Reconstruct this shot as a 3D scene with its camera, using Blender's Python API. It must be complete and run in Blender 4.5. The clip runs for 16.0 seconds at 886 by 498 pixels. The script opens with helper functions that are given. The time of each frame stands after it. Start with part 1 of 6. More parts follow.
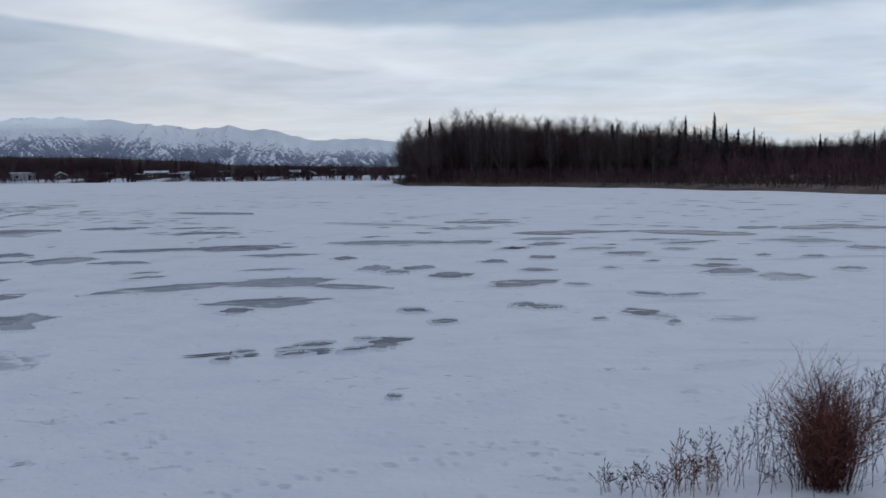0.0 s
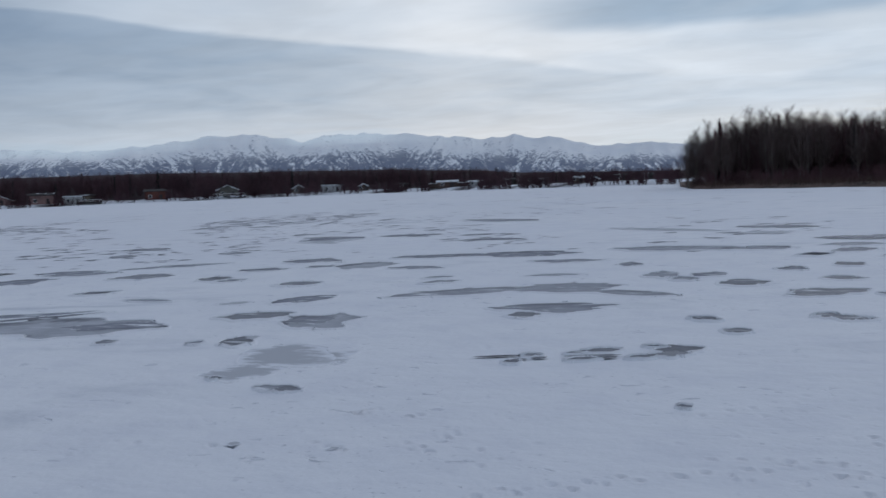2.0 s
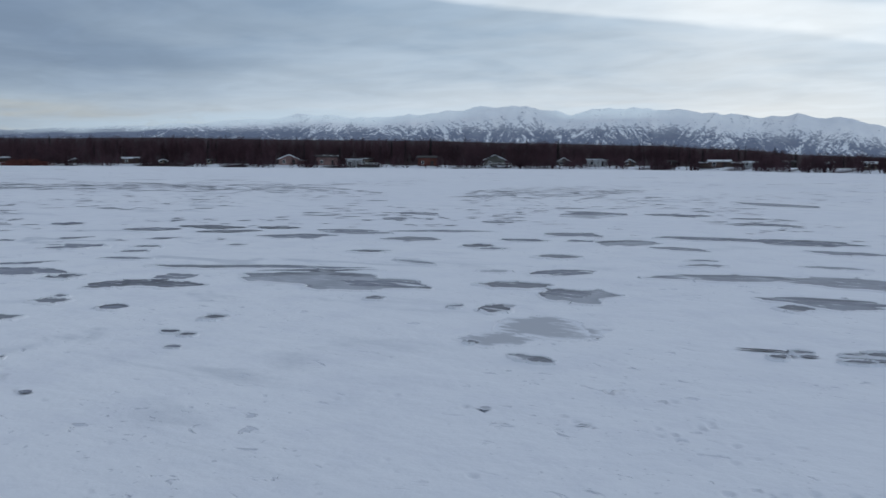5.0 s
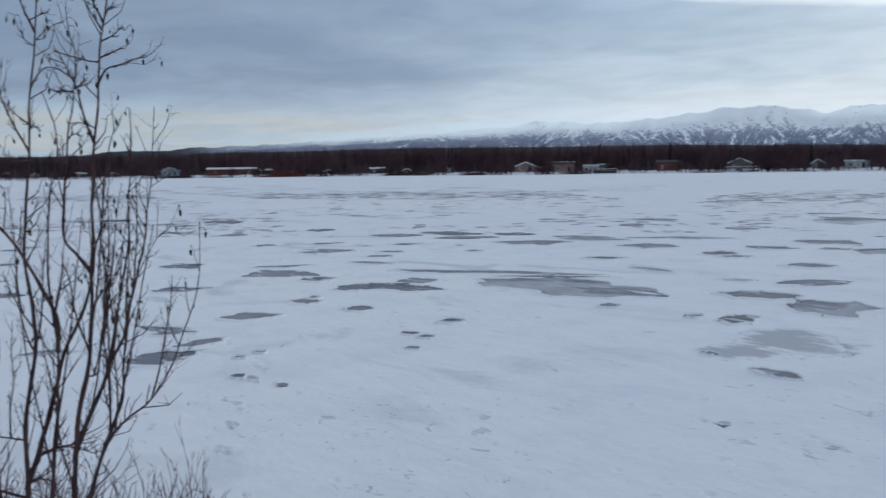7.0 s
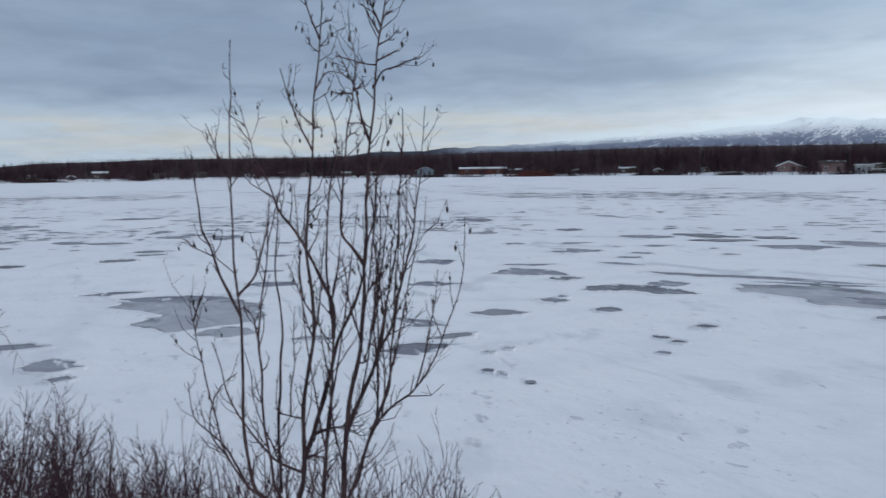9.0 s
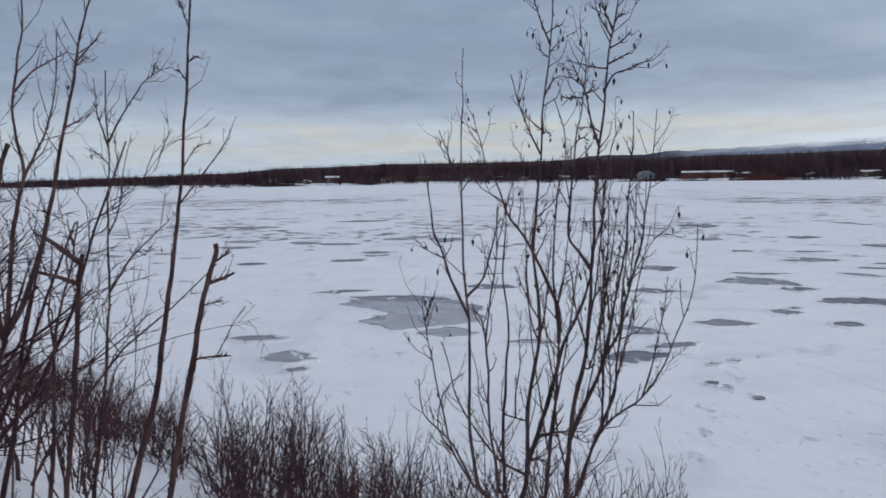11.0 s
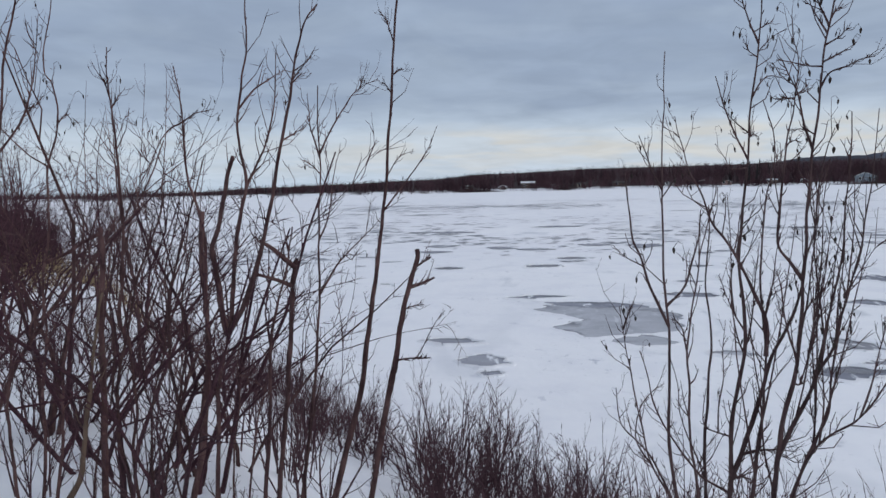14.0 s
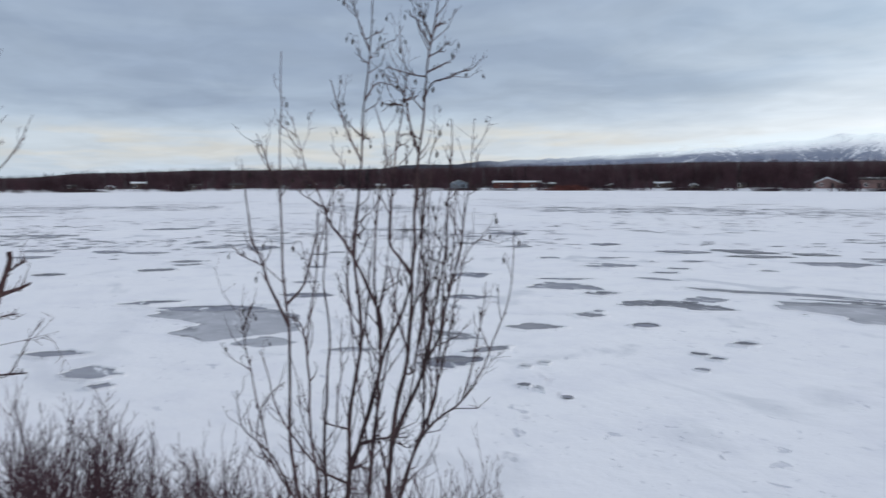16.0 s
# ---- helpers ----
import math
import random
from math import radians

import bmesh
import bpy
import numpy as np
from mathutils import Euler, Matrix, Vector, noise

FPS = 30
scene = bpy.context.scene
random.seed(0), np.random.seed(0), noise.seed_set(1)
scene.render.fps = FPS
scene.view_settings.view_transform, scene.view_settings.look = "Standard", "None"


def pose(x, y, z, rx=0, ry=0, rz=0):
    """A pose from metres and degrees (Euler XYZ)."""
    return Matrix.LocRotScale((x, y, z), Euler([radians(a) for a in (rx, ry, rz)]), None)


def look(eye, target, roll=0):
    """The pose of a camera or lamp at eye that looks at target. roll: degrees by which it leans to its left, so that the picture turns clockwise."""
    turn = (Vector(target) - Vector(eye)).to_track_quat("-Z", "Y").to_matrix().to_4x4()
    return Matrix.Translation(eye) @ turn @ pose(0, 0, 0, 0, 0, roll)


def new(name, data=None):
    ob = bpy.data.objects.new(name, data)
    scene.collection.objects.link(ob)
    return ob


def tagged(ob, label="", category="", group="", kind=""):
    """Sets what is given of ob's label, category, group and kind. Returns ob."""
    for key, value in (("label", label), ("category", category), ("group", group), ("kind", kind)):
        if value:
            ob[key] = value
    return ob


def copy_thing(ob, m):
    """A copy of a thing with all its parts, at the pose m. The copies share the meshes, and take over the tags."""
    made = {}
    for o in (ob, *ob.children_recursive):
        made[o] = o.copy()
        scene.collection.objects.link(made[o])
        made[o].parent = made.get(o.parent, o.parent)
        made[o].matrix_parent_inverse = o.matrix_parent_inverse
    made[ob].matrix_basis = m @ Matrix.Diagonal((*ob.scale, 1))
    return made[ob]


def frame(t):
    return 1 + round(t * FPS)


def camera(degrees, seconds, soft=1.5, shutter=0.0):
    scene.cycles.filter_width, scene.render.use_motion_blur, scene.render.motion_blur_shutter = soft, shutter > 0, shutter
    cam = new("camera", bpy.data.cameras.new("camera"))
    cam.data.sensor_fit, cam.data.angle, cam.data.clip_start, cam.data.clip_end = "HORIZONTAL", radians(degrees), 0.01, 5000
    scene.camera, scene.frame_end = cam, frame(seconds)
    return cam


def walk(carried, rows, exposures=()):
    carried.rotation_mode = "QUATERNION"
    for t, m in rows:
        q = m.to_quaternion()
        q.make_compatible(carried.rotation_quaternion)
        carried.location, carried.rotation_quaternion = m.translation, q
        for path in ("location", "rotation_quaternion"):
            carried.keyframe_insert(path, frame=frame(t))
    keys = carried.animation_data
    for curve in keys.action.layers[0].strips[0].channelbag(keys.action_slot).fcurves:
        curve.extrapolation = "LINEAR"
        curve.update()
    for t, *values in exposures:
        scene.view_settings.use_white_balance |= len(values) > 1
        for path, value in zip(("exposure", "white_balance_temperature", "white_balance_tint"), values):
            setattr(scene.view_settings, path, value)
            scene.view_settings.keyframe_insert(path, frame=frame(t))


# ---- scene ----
cam = camera(53.0, 16.0, soft=1.5, shutter=0.36)
walk(cam, [
    (0.0, pose(0.000, 0.000, 2.600, 84.97, 0.86, 0.79)),
    (0.5, pose(0.001, 0.010, 2.594, 85.28, 1.09, 4.32)),
    (1.0, pose(-0.005, -0.022, 2.592, 85.68, 1.56, 9.71)),
    (1.5, pose(-0.016, -0.031, 2.593, 85.92, 2.04, 14.18)),
    (2.0, pose(-0.030, -0.071, 2.603, 85.84, 2.32, 18.88)),
    (2.5, pose(-0.038, -0.041, 2.588, 85.47, 2.20, 22.36)),
    (3.0, pose(-0.048, -0.042, 2.582, 84.79, 2.18, 24.15)),
    (3.2, pose(-0.050, -0.042, 2.583, 84.64, 2.06, 25.09)),
    (5.3, pose(-0.072, -0.043, 2.617, 84.58, -0.36, 37.90)),
    (5.5, pose(-0.070, -0.043, 2.618, 84.70, -0.24, 39.36)),
    (6.0, pose(-0.026, -0.056, 2.617, 84.83, 0.40, 42.92)),
    (6.5, pose(-0.009, -0.051, 2.617, 84.94, 0.58, 45.92)),
    (7.0, pose(-0.027, -0.039, 2.616, 84.91, 0.74, 50.89)),
    (7.5, pose(-0.050, -0.041, 2.614, 84.94, 0.56, 55.01)),
    (8.0, pose(-0.073, -0.045, 2.612, 85.01, 0.89, 58.90)),
    (8.5, pose(-0.085, -0.057, 2.611, 85.03, 0.66, 62.70)),
    (9.0, pose(-0.098, -0.068, 2.609, 85.08, 0.66, 66.75)),
    (9.5, pose(-0.102, -0.077, 2.609, 85.21, 0.51, 70.54)),
    (10.0, pose(-0.102, -0.091, 2.609, 85.30, 0.52, 73.60)),
    (10.2, pose(-0.102, -0.096, 2.609, 85.34, 0.56, 75.22)),
    (12.3, pose(-0.107, -0.117, 2.617, 85.78, 1.17, 87.17)),
    (12.5, pose(-0.107, -0.117, 2.617, 85.82, 1.26, 88.27)),
    (13.0, pose(-0.103, -0.118, 2.618, 85.93, 1.42, 92.34)),
    (13.5, pose(-0.093, -0.122, 2.621, 86.00, 1.39, 93.95)),
    (14.0, pose(-0.086, -0.120, 2.619, 86.06, 1.21, 93.23)),
    (14.5, pose(-0.096, -0.119, 2.618, 86.04, 0.94, 92.26)),
    (15.0, pose(-0.111, -0.122, 2.614, 85.94, -0.08, 86.53)),
    (15.5, pose(-0.126, -0.126, 2.604, 85.89, -0.14, 77.30)),
    (16.0, pose(-0.131, -0.122, 2.603, 85.94, 0.15, 68.91)),], exposures=[(0.0, -0.17, 6250, 14), (3.0, -0.14, 6250, 12), (5.5, 0.10, 6270, 10), (7.0, 0.22, 6320, 10), (8.0, 0.25, 6380, 10), (9.0, 0.37, 6500, 11), (10.0, 0.39, 6680, 12), (12.5, 0.45, 6860, 14),
              (13.5, 0.48, 6860, 14), (14.5, 0.68, 6860, 14), (16.0, 0.65, 6900, 13)])

# ---------------------------------------------------------------- light
SUN_AZ, SUN_EL = -18.0, 14.0     # degrees to the left of +y, degrees up

world = bpy.data.worlds.new("winter_sky")
scene.world = world
world.use_nodes = True


class Nodes:
    """Short-hand for building a node tree."""

    def __init__(self, tree):
        self.tree = tree

    def add(self, kind, ins=()):
        n = self.tree.nodes.new(kind)
        for k in ins:
            self.put(n.inputs[k], ins[k])
        return n

    def put(self, socket, v):
        if hasattr(v, "is_output"):
            self.tree.links.new(v, socket)
        else:
            socket.default_value = v

    def math(self, op, a, b=0.0, c=0.0):
        n = self.add("ShaderNodeMath")
        n.operation = op
        for i, v in enumerate((a, b, c)):
            self.put(n.inputs[i], v)
        return n.outputs[0]

    def step(self, x, lo, hi):
        n = self.add("ShaderNodeMapRange")
        n.interpolation_type = "SMOOTHSTEP"
        self.put(n.inputs["Value"], x)
        self.put(n.inputs["From Min"], lo)
        self.put(n.inputs["From Max"], hi)
        return n.outputs[0]

    def mix(self, fac, a, b):
        n = self.add("ShaderNodeMix")
        n.data_type = "RGBA"
        self.put(n.inputs[0], fac)
        self.put(n.inputs[6], a)
        self.put(n.inputs[7], b)
        return n.outputs[2]

    def noise(self, vec, scale, detail=4.0, rough=0.55, warp=0.0):
        n = self.add("ShaderNodeTexNoise")
        if vec is not None:
            self.put(n.inputs["Vector"], vec)
        n.inputs["Scale"].default_value = scale
        n.inputs["Detail"].default_value = detail
        n.inputs["Roughness"].default_value = rough
        n.inputs["Distortion"].default_value = warp
        return n.outputs[0]

    def value(self, name):
        n = self.add("ShaderNodeAttribute")
        n.attribute_name = name
        return n.outputs["Fac"]

    def scaled(self, vec, x, y, z, turn=0.0):
        n = self.add("ShaderNodeMapping")
        self.put(n.inputs["Vector"], vec)
        n.inputs["Scale"].default_value = (x, y, z)
        n.inputs["Rotation"].default_value = (0, 0, radians(turn))
        return n.outputs[0]


def build_sky():
    k = Nodes(world.node_tree)
    world.node_tree.nodes.clear()
    out = k.add("ShaderNodeOutputWorld")
    back = k.add("ShaderNodeBackground")
    world.node_tree.links.new(back.outputs[0], out.inputs[0])
    sky = k.add("ShaderNodeTexSky")
    sky.sky_type, sky.sun_disc = "NISHITA", False
    sky.sun_elevation, sky.sun_rotation = radians(SUN_EL), radians(SUN_AZ)
    way = k.add("ShaderNodeTexCoord").outputs["Generated"]
    sep = k.add("ShaderNodeSeparateXYZ", ins={0: way})
    x, y, z = sep.outputs
    up = k.math("MAXIMUM", z, 0.0)
    flat = k.math("ADD", up, 0.09)
    plane = k.add("ShaderNodeCombineXYZ", ins={0: k.math("DIVIDE", x, flat), 1: k.math("DIVIDE", y, flat)}).outputs[0]
    az = k.math("MULTIPLY", k.math("ARCTAN2", k.math("MULTIPLY", x, -1.0), y), 57.296)
    el0 = k.math("MULTIPLY", k.math("ARCSINE", z), 57.296)
    billow = k.noise(plane, 0.4, 5.0, 0.55, 0.3)
    fine = k.noise(k.scaled(plane, 1.0, 1.0, 1.0), 1.1, 4.0, 0.52, 0.3)
    el = k.math("ADD", el0, k.math("MULTIPLY", k.math("SUBTRACT", billow, 0.5), 3.6))
    # a long dark deck that climbs towards +az, with a bright gap above it
    edge = k.math("ADD", k.math("MULTIPLY", az, 0.115), 6.0)
    below = k.math("SUBTRACT", edge, el)
    deck = k.math("MULTIPLY", k.step(below, -0.2, 0.35), k.step(below, 9.0, 2.2))
    deck_left = k.math("MULTIPLY", k.step(el, 3.2, 6.0), k.step(az, 32.0, 60.0))
    deck = k.math("MULTIPLY", k.math("MAXIMUM", deck, deck_left), k.step(az, -14.0, 34.0))
    # a high dark sheet over the bright gap
    high = k.math("MULTIPLY", k.step(el, 8.7, 9.7), k.step(az, 18.0, 6.0))
    dark = k.math("MAXIMUM", deck, k.math("MULTIPLY", high, 1.0))
    ragged = k.math("MULTIPLY", k.step(fine, 0.35, 0.70), 0.34)
    dark = k.math("ADD", k.math("MULTIPLY", dark, 0.78), k.math("MULTIPLY", ragged, k.step(el0, 1.5, 6.0)), 0.0)
    dark = k.math("MINIMUM", dark, 1.0)
    light_c = k.mix(k.step(az, 12.0, 72.0), (0.72, 0.805, 0.868, 1), (0.33, 0.42, 0.52, 1))
    low = k.math("MULTIPLY", k.step(el, 3.6, 1.2), k.step(az, 60.0, 30.0))
    light_c = k.mix(k.math("MULTIPLY", low, 0.7), light_c, (0.52, 0.67, 0.76, 1))
    dark_c = k.mix(k.step(az, 14.0, 68.0), (0.33, 0.46, 0.59, 1), (0.19, 0.255, 0.355, 1))
    cloud = k.mix(dark, light_c, dark_c)
    # the overcast is thinner and brighter overhead
    cloud = k.mix(k.step(el0, 16.0, 40.0), cloud, k.mix(k.step(fine, 0.3, 0.7), (0.42, 0.47, 0.55, 1), (0.30, 0.355, 0.44, 1)))
    # pale warm band low down
    band = k.math("MULTIPLY", k.step(el, 0.3, 2.2), k.step(el, 4.6, 2.8))
    band = k.math("MULTIPLY", band, k.math("ADD", k.math("MULTIPLY", k.step(az, 11.0, -12.0), 0.9),
                                           k.math("MULTIPLY", k.step(az, 42.0, 62.0), 0.75)))
    band = k.math("MULTIPLY", band, k.math("ADD", k.math("MULTIPLY", k.step(fine, 0.40, 0.60), 0.7), 0.3))
    band = k.math("MULTIPLY", band, k.math("ADD", k.math("MULTIPLY", k.step(az, 110.0, 90.0), 0.75), 0.25))
    cloud = k.mix(k.math("MULTIPLY", band, 0.9), cloud, k.mix(k.step(az, -5.0, 60.0), (0.80, 0.79, 0.72, 1), (0.43, 0.44, 0.415, 1)))
    # small billows and wisps all over
    wisp = k.noise(k.scaled(plane, 1.0, 1.4, 1.0, 25), 1.7, 4.0, 0.55, 0.5)
    wisps = k.add("ShaderNodeVectorMath")
    wisps.operation = "SCALE"
    k.put(wisps.inputs[0], cloud)
    k.put(wisps.inputs["Scale"], k.math("ADD", k.math("MULTIPLY", k.step(wisp, 0.25, 0.75), 0.13), 0.935))
    cloud = wisps.outputs[0]
    clear = k.add("ShaderNodeVectorMath")
    clear.operation = "SCALE"
    k.put(clear.inputs[0], sky.outputs[0])
    clear.inputs["Scale"].default_value = 0.08
    clear = clear.outputs[0]
    k.put(back.inputs[0], k.mix(0.95, clear, cloud))
    back.inputs[1].default_value = 1.0


build_sky()

sun = new("sun", bpy.data.lights.new("sun", "SUN"))
sun.data.energy, sun.data.angle, sun.data.color = 0.5, radians(30), (1.0, 0.97, 0.93)
a, e = radians(SUN_AZ), radians(SUN_EL)
sun.matrix_world = look((-math.sin(a) * 50, math.cos(a) * 50, 50 * math.tan(e)), (0, 0, 0))


# ---------------------------------------------------------------- materials
def material(name, rough=0.8, spec=0.3):
    m = bpy.data.materials.new(name)
    m.use_nodes = True
    k = Nodes(m.node_tree)
    b = m.node_tree.nodes["Principled BSDF"]
    b.inputs["Roughness"].default_value = rough
    b.inputs["Specular IOR Level"].default_value = spec
    return m, k, b


def bump(k, b, height, strength, distance):
    n = k.add("ShaderNodeBump", ins={"Height": height, "Strength": strength, "Distance": distance})
    k.put(b.inputs["Normal"], n.outputs[0])


def bark(name, dark, light, scale=18.0, rough=0.85):
    """Bark with grain along the stem, lichen-like flecks and a tone of its own for each object."""
    m, k, b = material(name, rough, 0.2)
    pos = k.add("ShaderNodeNewGeometry").outputs["Position"]
    grain = k.noise(k.scaled(pos, 1, 1, 0.25), scale, 6.0, 0.65)
    fleck = k.noise(pos, scale * 3.5, 3.0, 0.5)
    rnd = k.add("ShaderNodeObjectInfo").outputs["Random"]
    c = k.mix(k.step(grain, 0.3, 0.7), (*dark, 1), (*light, 1))
    c = k.mix(k.math("MULTIPLY", k.step(fleck, 0.58, 0.75), 0.5), c, tuple(min(1, v * 1.7) for v in light) + (1,))
    hsv = k.add("ShaderNodeHueSaturation", ins={"Color": c, "Value": k.math("ADD", k.math("MULTIPLY", rnd, 0.4), 0.8)})
    k.put(b.inputs["Base Color"], hsv.outputs[0])
    bump(k, b, grain, 0.5, 0.004)
    return m


def plain(name, colour, rough=0.7, scale=3.0, spread=0.25, spec=0.3):
    """Paint, boards and the like: a colour with soft dirt and fine grain."""
    m, k, b = material(name, rough, spec)
    pos = k.add("ShaderNodeNewGeometry").outputs["Position"]
    big, small = k.noise(pos, scale, 3.0), k.noise(pos, scale * 12, 4.0)
    f = k.math("ADD", k.math("MULTIPLY", big, 0.6), k.math("MULTIPLY", small, 0.4))
    lo, hi = tuple(v * (1 - spread) for v in colour), tuple(min(1, v * (1 + spread)) for v in colour)
    k.put(b.inputs["Base Color"], k.mix(k.step(f, 0.35, 0.65), (*lo, 1), (*hi, 1)))
    return m


def snow_material():
    """Wind-packed snow on lake ice: sastrugi, thin grey slush where the wind scoured it, footfall dents with painted
    shade.
    """
    m, k, b = material("wind_packed_snow", 0.9, 0.06)
    pos = k.add("ShaderNodeNewGeometry").outputs["Position"]
    streak = k.noise(k.scaled(pos, 0.45, 1.0, 1.0, 35), 0.55, 4.0, 0.55, 0.8)
    broad = k.noise(pos, 0.045, 4.0, 0.5)
    fine = k.noise(pos, 9.0, 5.0, 0.6)
    thin = k.math("MULTIPLY", k.step(streak, 0.56, 0.70), k.step(broad, 0.40, 0.60))
    base = k.mix(k.step(broad, 0.3, 0.7), (0.84, 0.855, 0.895, 1), (0.89, 0.90, 0.925, 1))
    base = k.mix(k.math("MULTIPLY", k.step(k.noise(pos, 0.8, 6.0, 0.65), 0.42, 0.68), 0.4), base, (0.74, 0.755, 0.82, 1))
    c = k.mix(k.math("MULTIPLY", thin, 0.42), base, (0.42, 0.46, 0.52, 1))
    c = k.mix(k.math("MULTIPLY", k.step(fine, 0.62, 0.8), 0.12), c, (0.50, 0.53, 0.6, 1))
    # small dents, their shade painted in blue-grey, and darker crumbs of crust
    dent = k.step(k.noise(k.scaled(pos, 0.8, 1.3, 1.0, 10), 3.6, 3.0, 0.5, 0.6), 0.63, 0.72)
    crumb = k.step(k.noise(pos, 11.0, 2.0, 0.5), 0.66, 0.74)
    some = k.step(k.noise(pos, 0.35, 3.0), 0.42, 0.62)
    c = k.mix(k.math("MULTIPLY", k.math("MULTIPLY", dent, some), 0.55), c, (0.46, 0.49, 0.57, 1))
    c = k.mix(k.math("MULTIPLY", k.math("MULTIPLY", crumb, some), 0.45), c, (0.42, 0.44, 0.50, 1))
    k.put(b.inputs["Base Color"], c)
    h = k.math("ADD", k.math("MULTIPLY", streak, 0.45), k.math("MULTIPLY", k.noise(pos, 2.6, 6.0, 0.62), 0.75))
    h = k.math("SUBTRACT", h, k.math("MULTIPLY", k.math("MULTIPLY", dent, some), 0.6))
    bump(k, b, h, 0.7, 0.045)
    return m


def ice_material(name="bare_lake_ice", dark=(0.165, 0.172, 0.212, 1), light=(0.29, 0.305, 0.355, 1), blown=0.85):
    """Bare grey ice and slush, frosted towards its rim by the attribute 'depth'."""
    m, k, b = material(name, 0.7, 0.12)
    pos = k.add("ShaderNodeNewGeometry").outputs["Position"]
    depth = k.value("depth")
    cloudy = k.noise(pos, 1.3, 7.0, 0.7, 0.8)
    frost = k.noise(k.scaled(pos, 0.4, 1.6, 1.0, 20), 5.0, 6.0, 0.65)
    rnd = k.add("ShaderNodeObjectInfo").outputs["Random"]
    ice = k.mix(k.step(cloudy, 0.3, 0.7), dark, light)
    ice = k.mix(k.math("MULTIPLY", k.step(frost, 0.58, 0.74), 0.32), ice, (0.60, 0.63, 0.68, 1))
    # wet ice along parts of the rim, darkened also for the snow lip's shade
    rim = k.math("MULTIPLY", k.step(depth, 0.20, 0.04), k.step(k.noise(pos, 0.9, 3.0), 0.45, 0.6))
    # side away from the bank: meltwater, plus the snow lip's shade painted in
    rim = k.math("MAXIMUM", rim, k.math("MULTIPLY", k.value("far"), k.step(k.noise(pos, 0.6, 3.0), 0.35, 0.6)))
    ice = k.mix(k.math("MULTIPLY", rim, 0.8), ice, (0.100, 0.105, 0.126, 1))
    cover = k.step(k.math("ADD", depth, k.math("MULTIPLY", k.math("SUBTRACT", frost, 0.5), 0.22)), -0.02, 0.05)
    cover = k.math("MULTIPLY", cover, k.math("ADD", k.math("MULTIPLY", rnd, 0.2), 0.8))
    # tongues of blown snow lying across the ice
    drift = k.noise(k.scaled(pos, 0.5, 2.0, 1.0, 32), 2.2, 6.0, 0.62, 0.5)
    cover = k.math("MULTIPLY", cover, k.math("SUBTRACT", 1.0, k.math("MULTIPLY", k.step(drift, 0.56, 0.66), blown)))
    k.put(b.inputs["Base Color"], k.mix(cover, (0.82, 0.84, 0.88, 1), ice))
    bump(k, b, cloudy, 0.15, 0.01)
    return m


def slush_material():
    """Thin grey slush half sunk into the snow."""
    m, k, b = material("thin_slush", 0.8, 0.1)
    pos = k.add("ShaderNodeNewGeometry").outputs["Position"]
    depth = k.value("depth")
    frost = k.noise(k.scaled(pos, 0.5, 1.4, 1.0, 20), 4.0, 6.0, 0.65)
    cover = k.step(k.math("ADD", depth, k.math("MULTIPLY", k.math("SUBTRACT", frost, 0.5), 2.0)), 0.0, 0.55)
    k.put(b.inputs["Base Color"], k.mix(k.math("MULTIPLY", cover, 0.8), (0.80, 0.82, 0.87, 1), (0.42, 0.435, 0.47, 1)))
    return m


def forest_floor_material():
    m, k, b = material("snowy_forest_floor", 0.9, 0.1)
    pos = k.add("ShaderNodeNewGeometry").outputs["Position"]
    n = k.noise(pos, 0.12, 6.0, 0.65)
    tone = k.mix(k.noise(pos, 0.6, 4.0), (0.022, 0.014, 0.017, 1), (0.055, 0.037, 0.039, 1))
    yard = k.math("MULTIPLY", k.value("yard"), k.step(k.noise(pos, 0.035, 3.0), 0.40, 0.52))
    k.put(b.inputs["Base Color"], k.mix(k.math("MAXIMUM", yard, k.math("MULTIPLY", k.step(n, 0.66, 0.72), 0.4)), tone, (0.8, 0.82, 0.86, 1)))
    return m


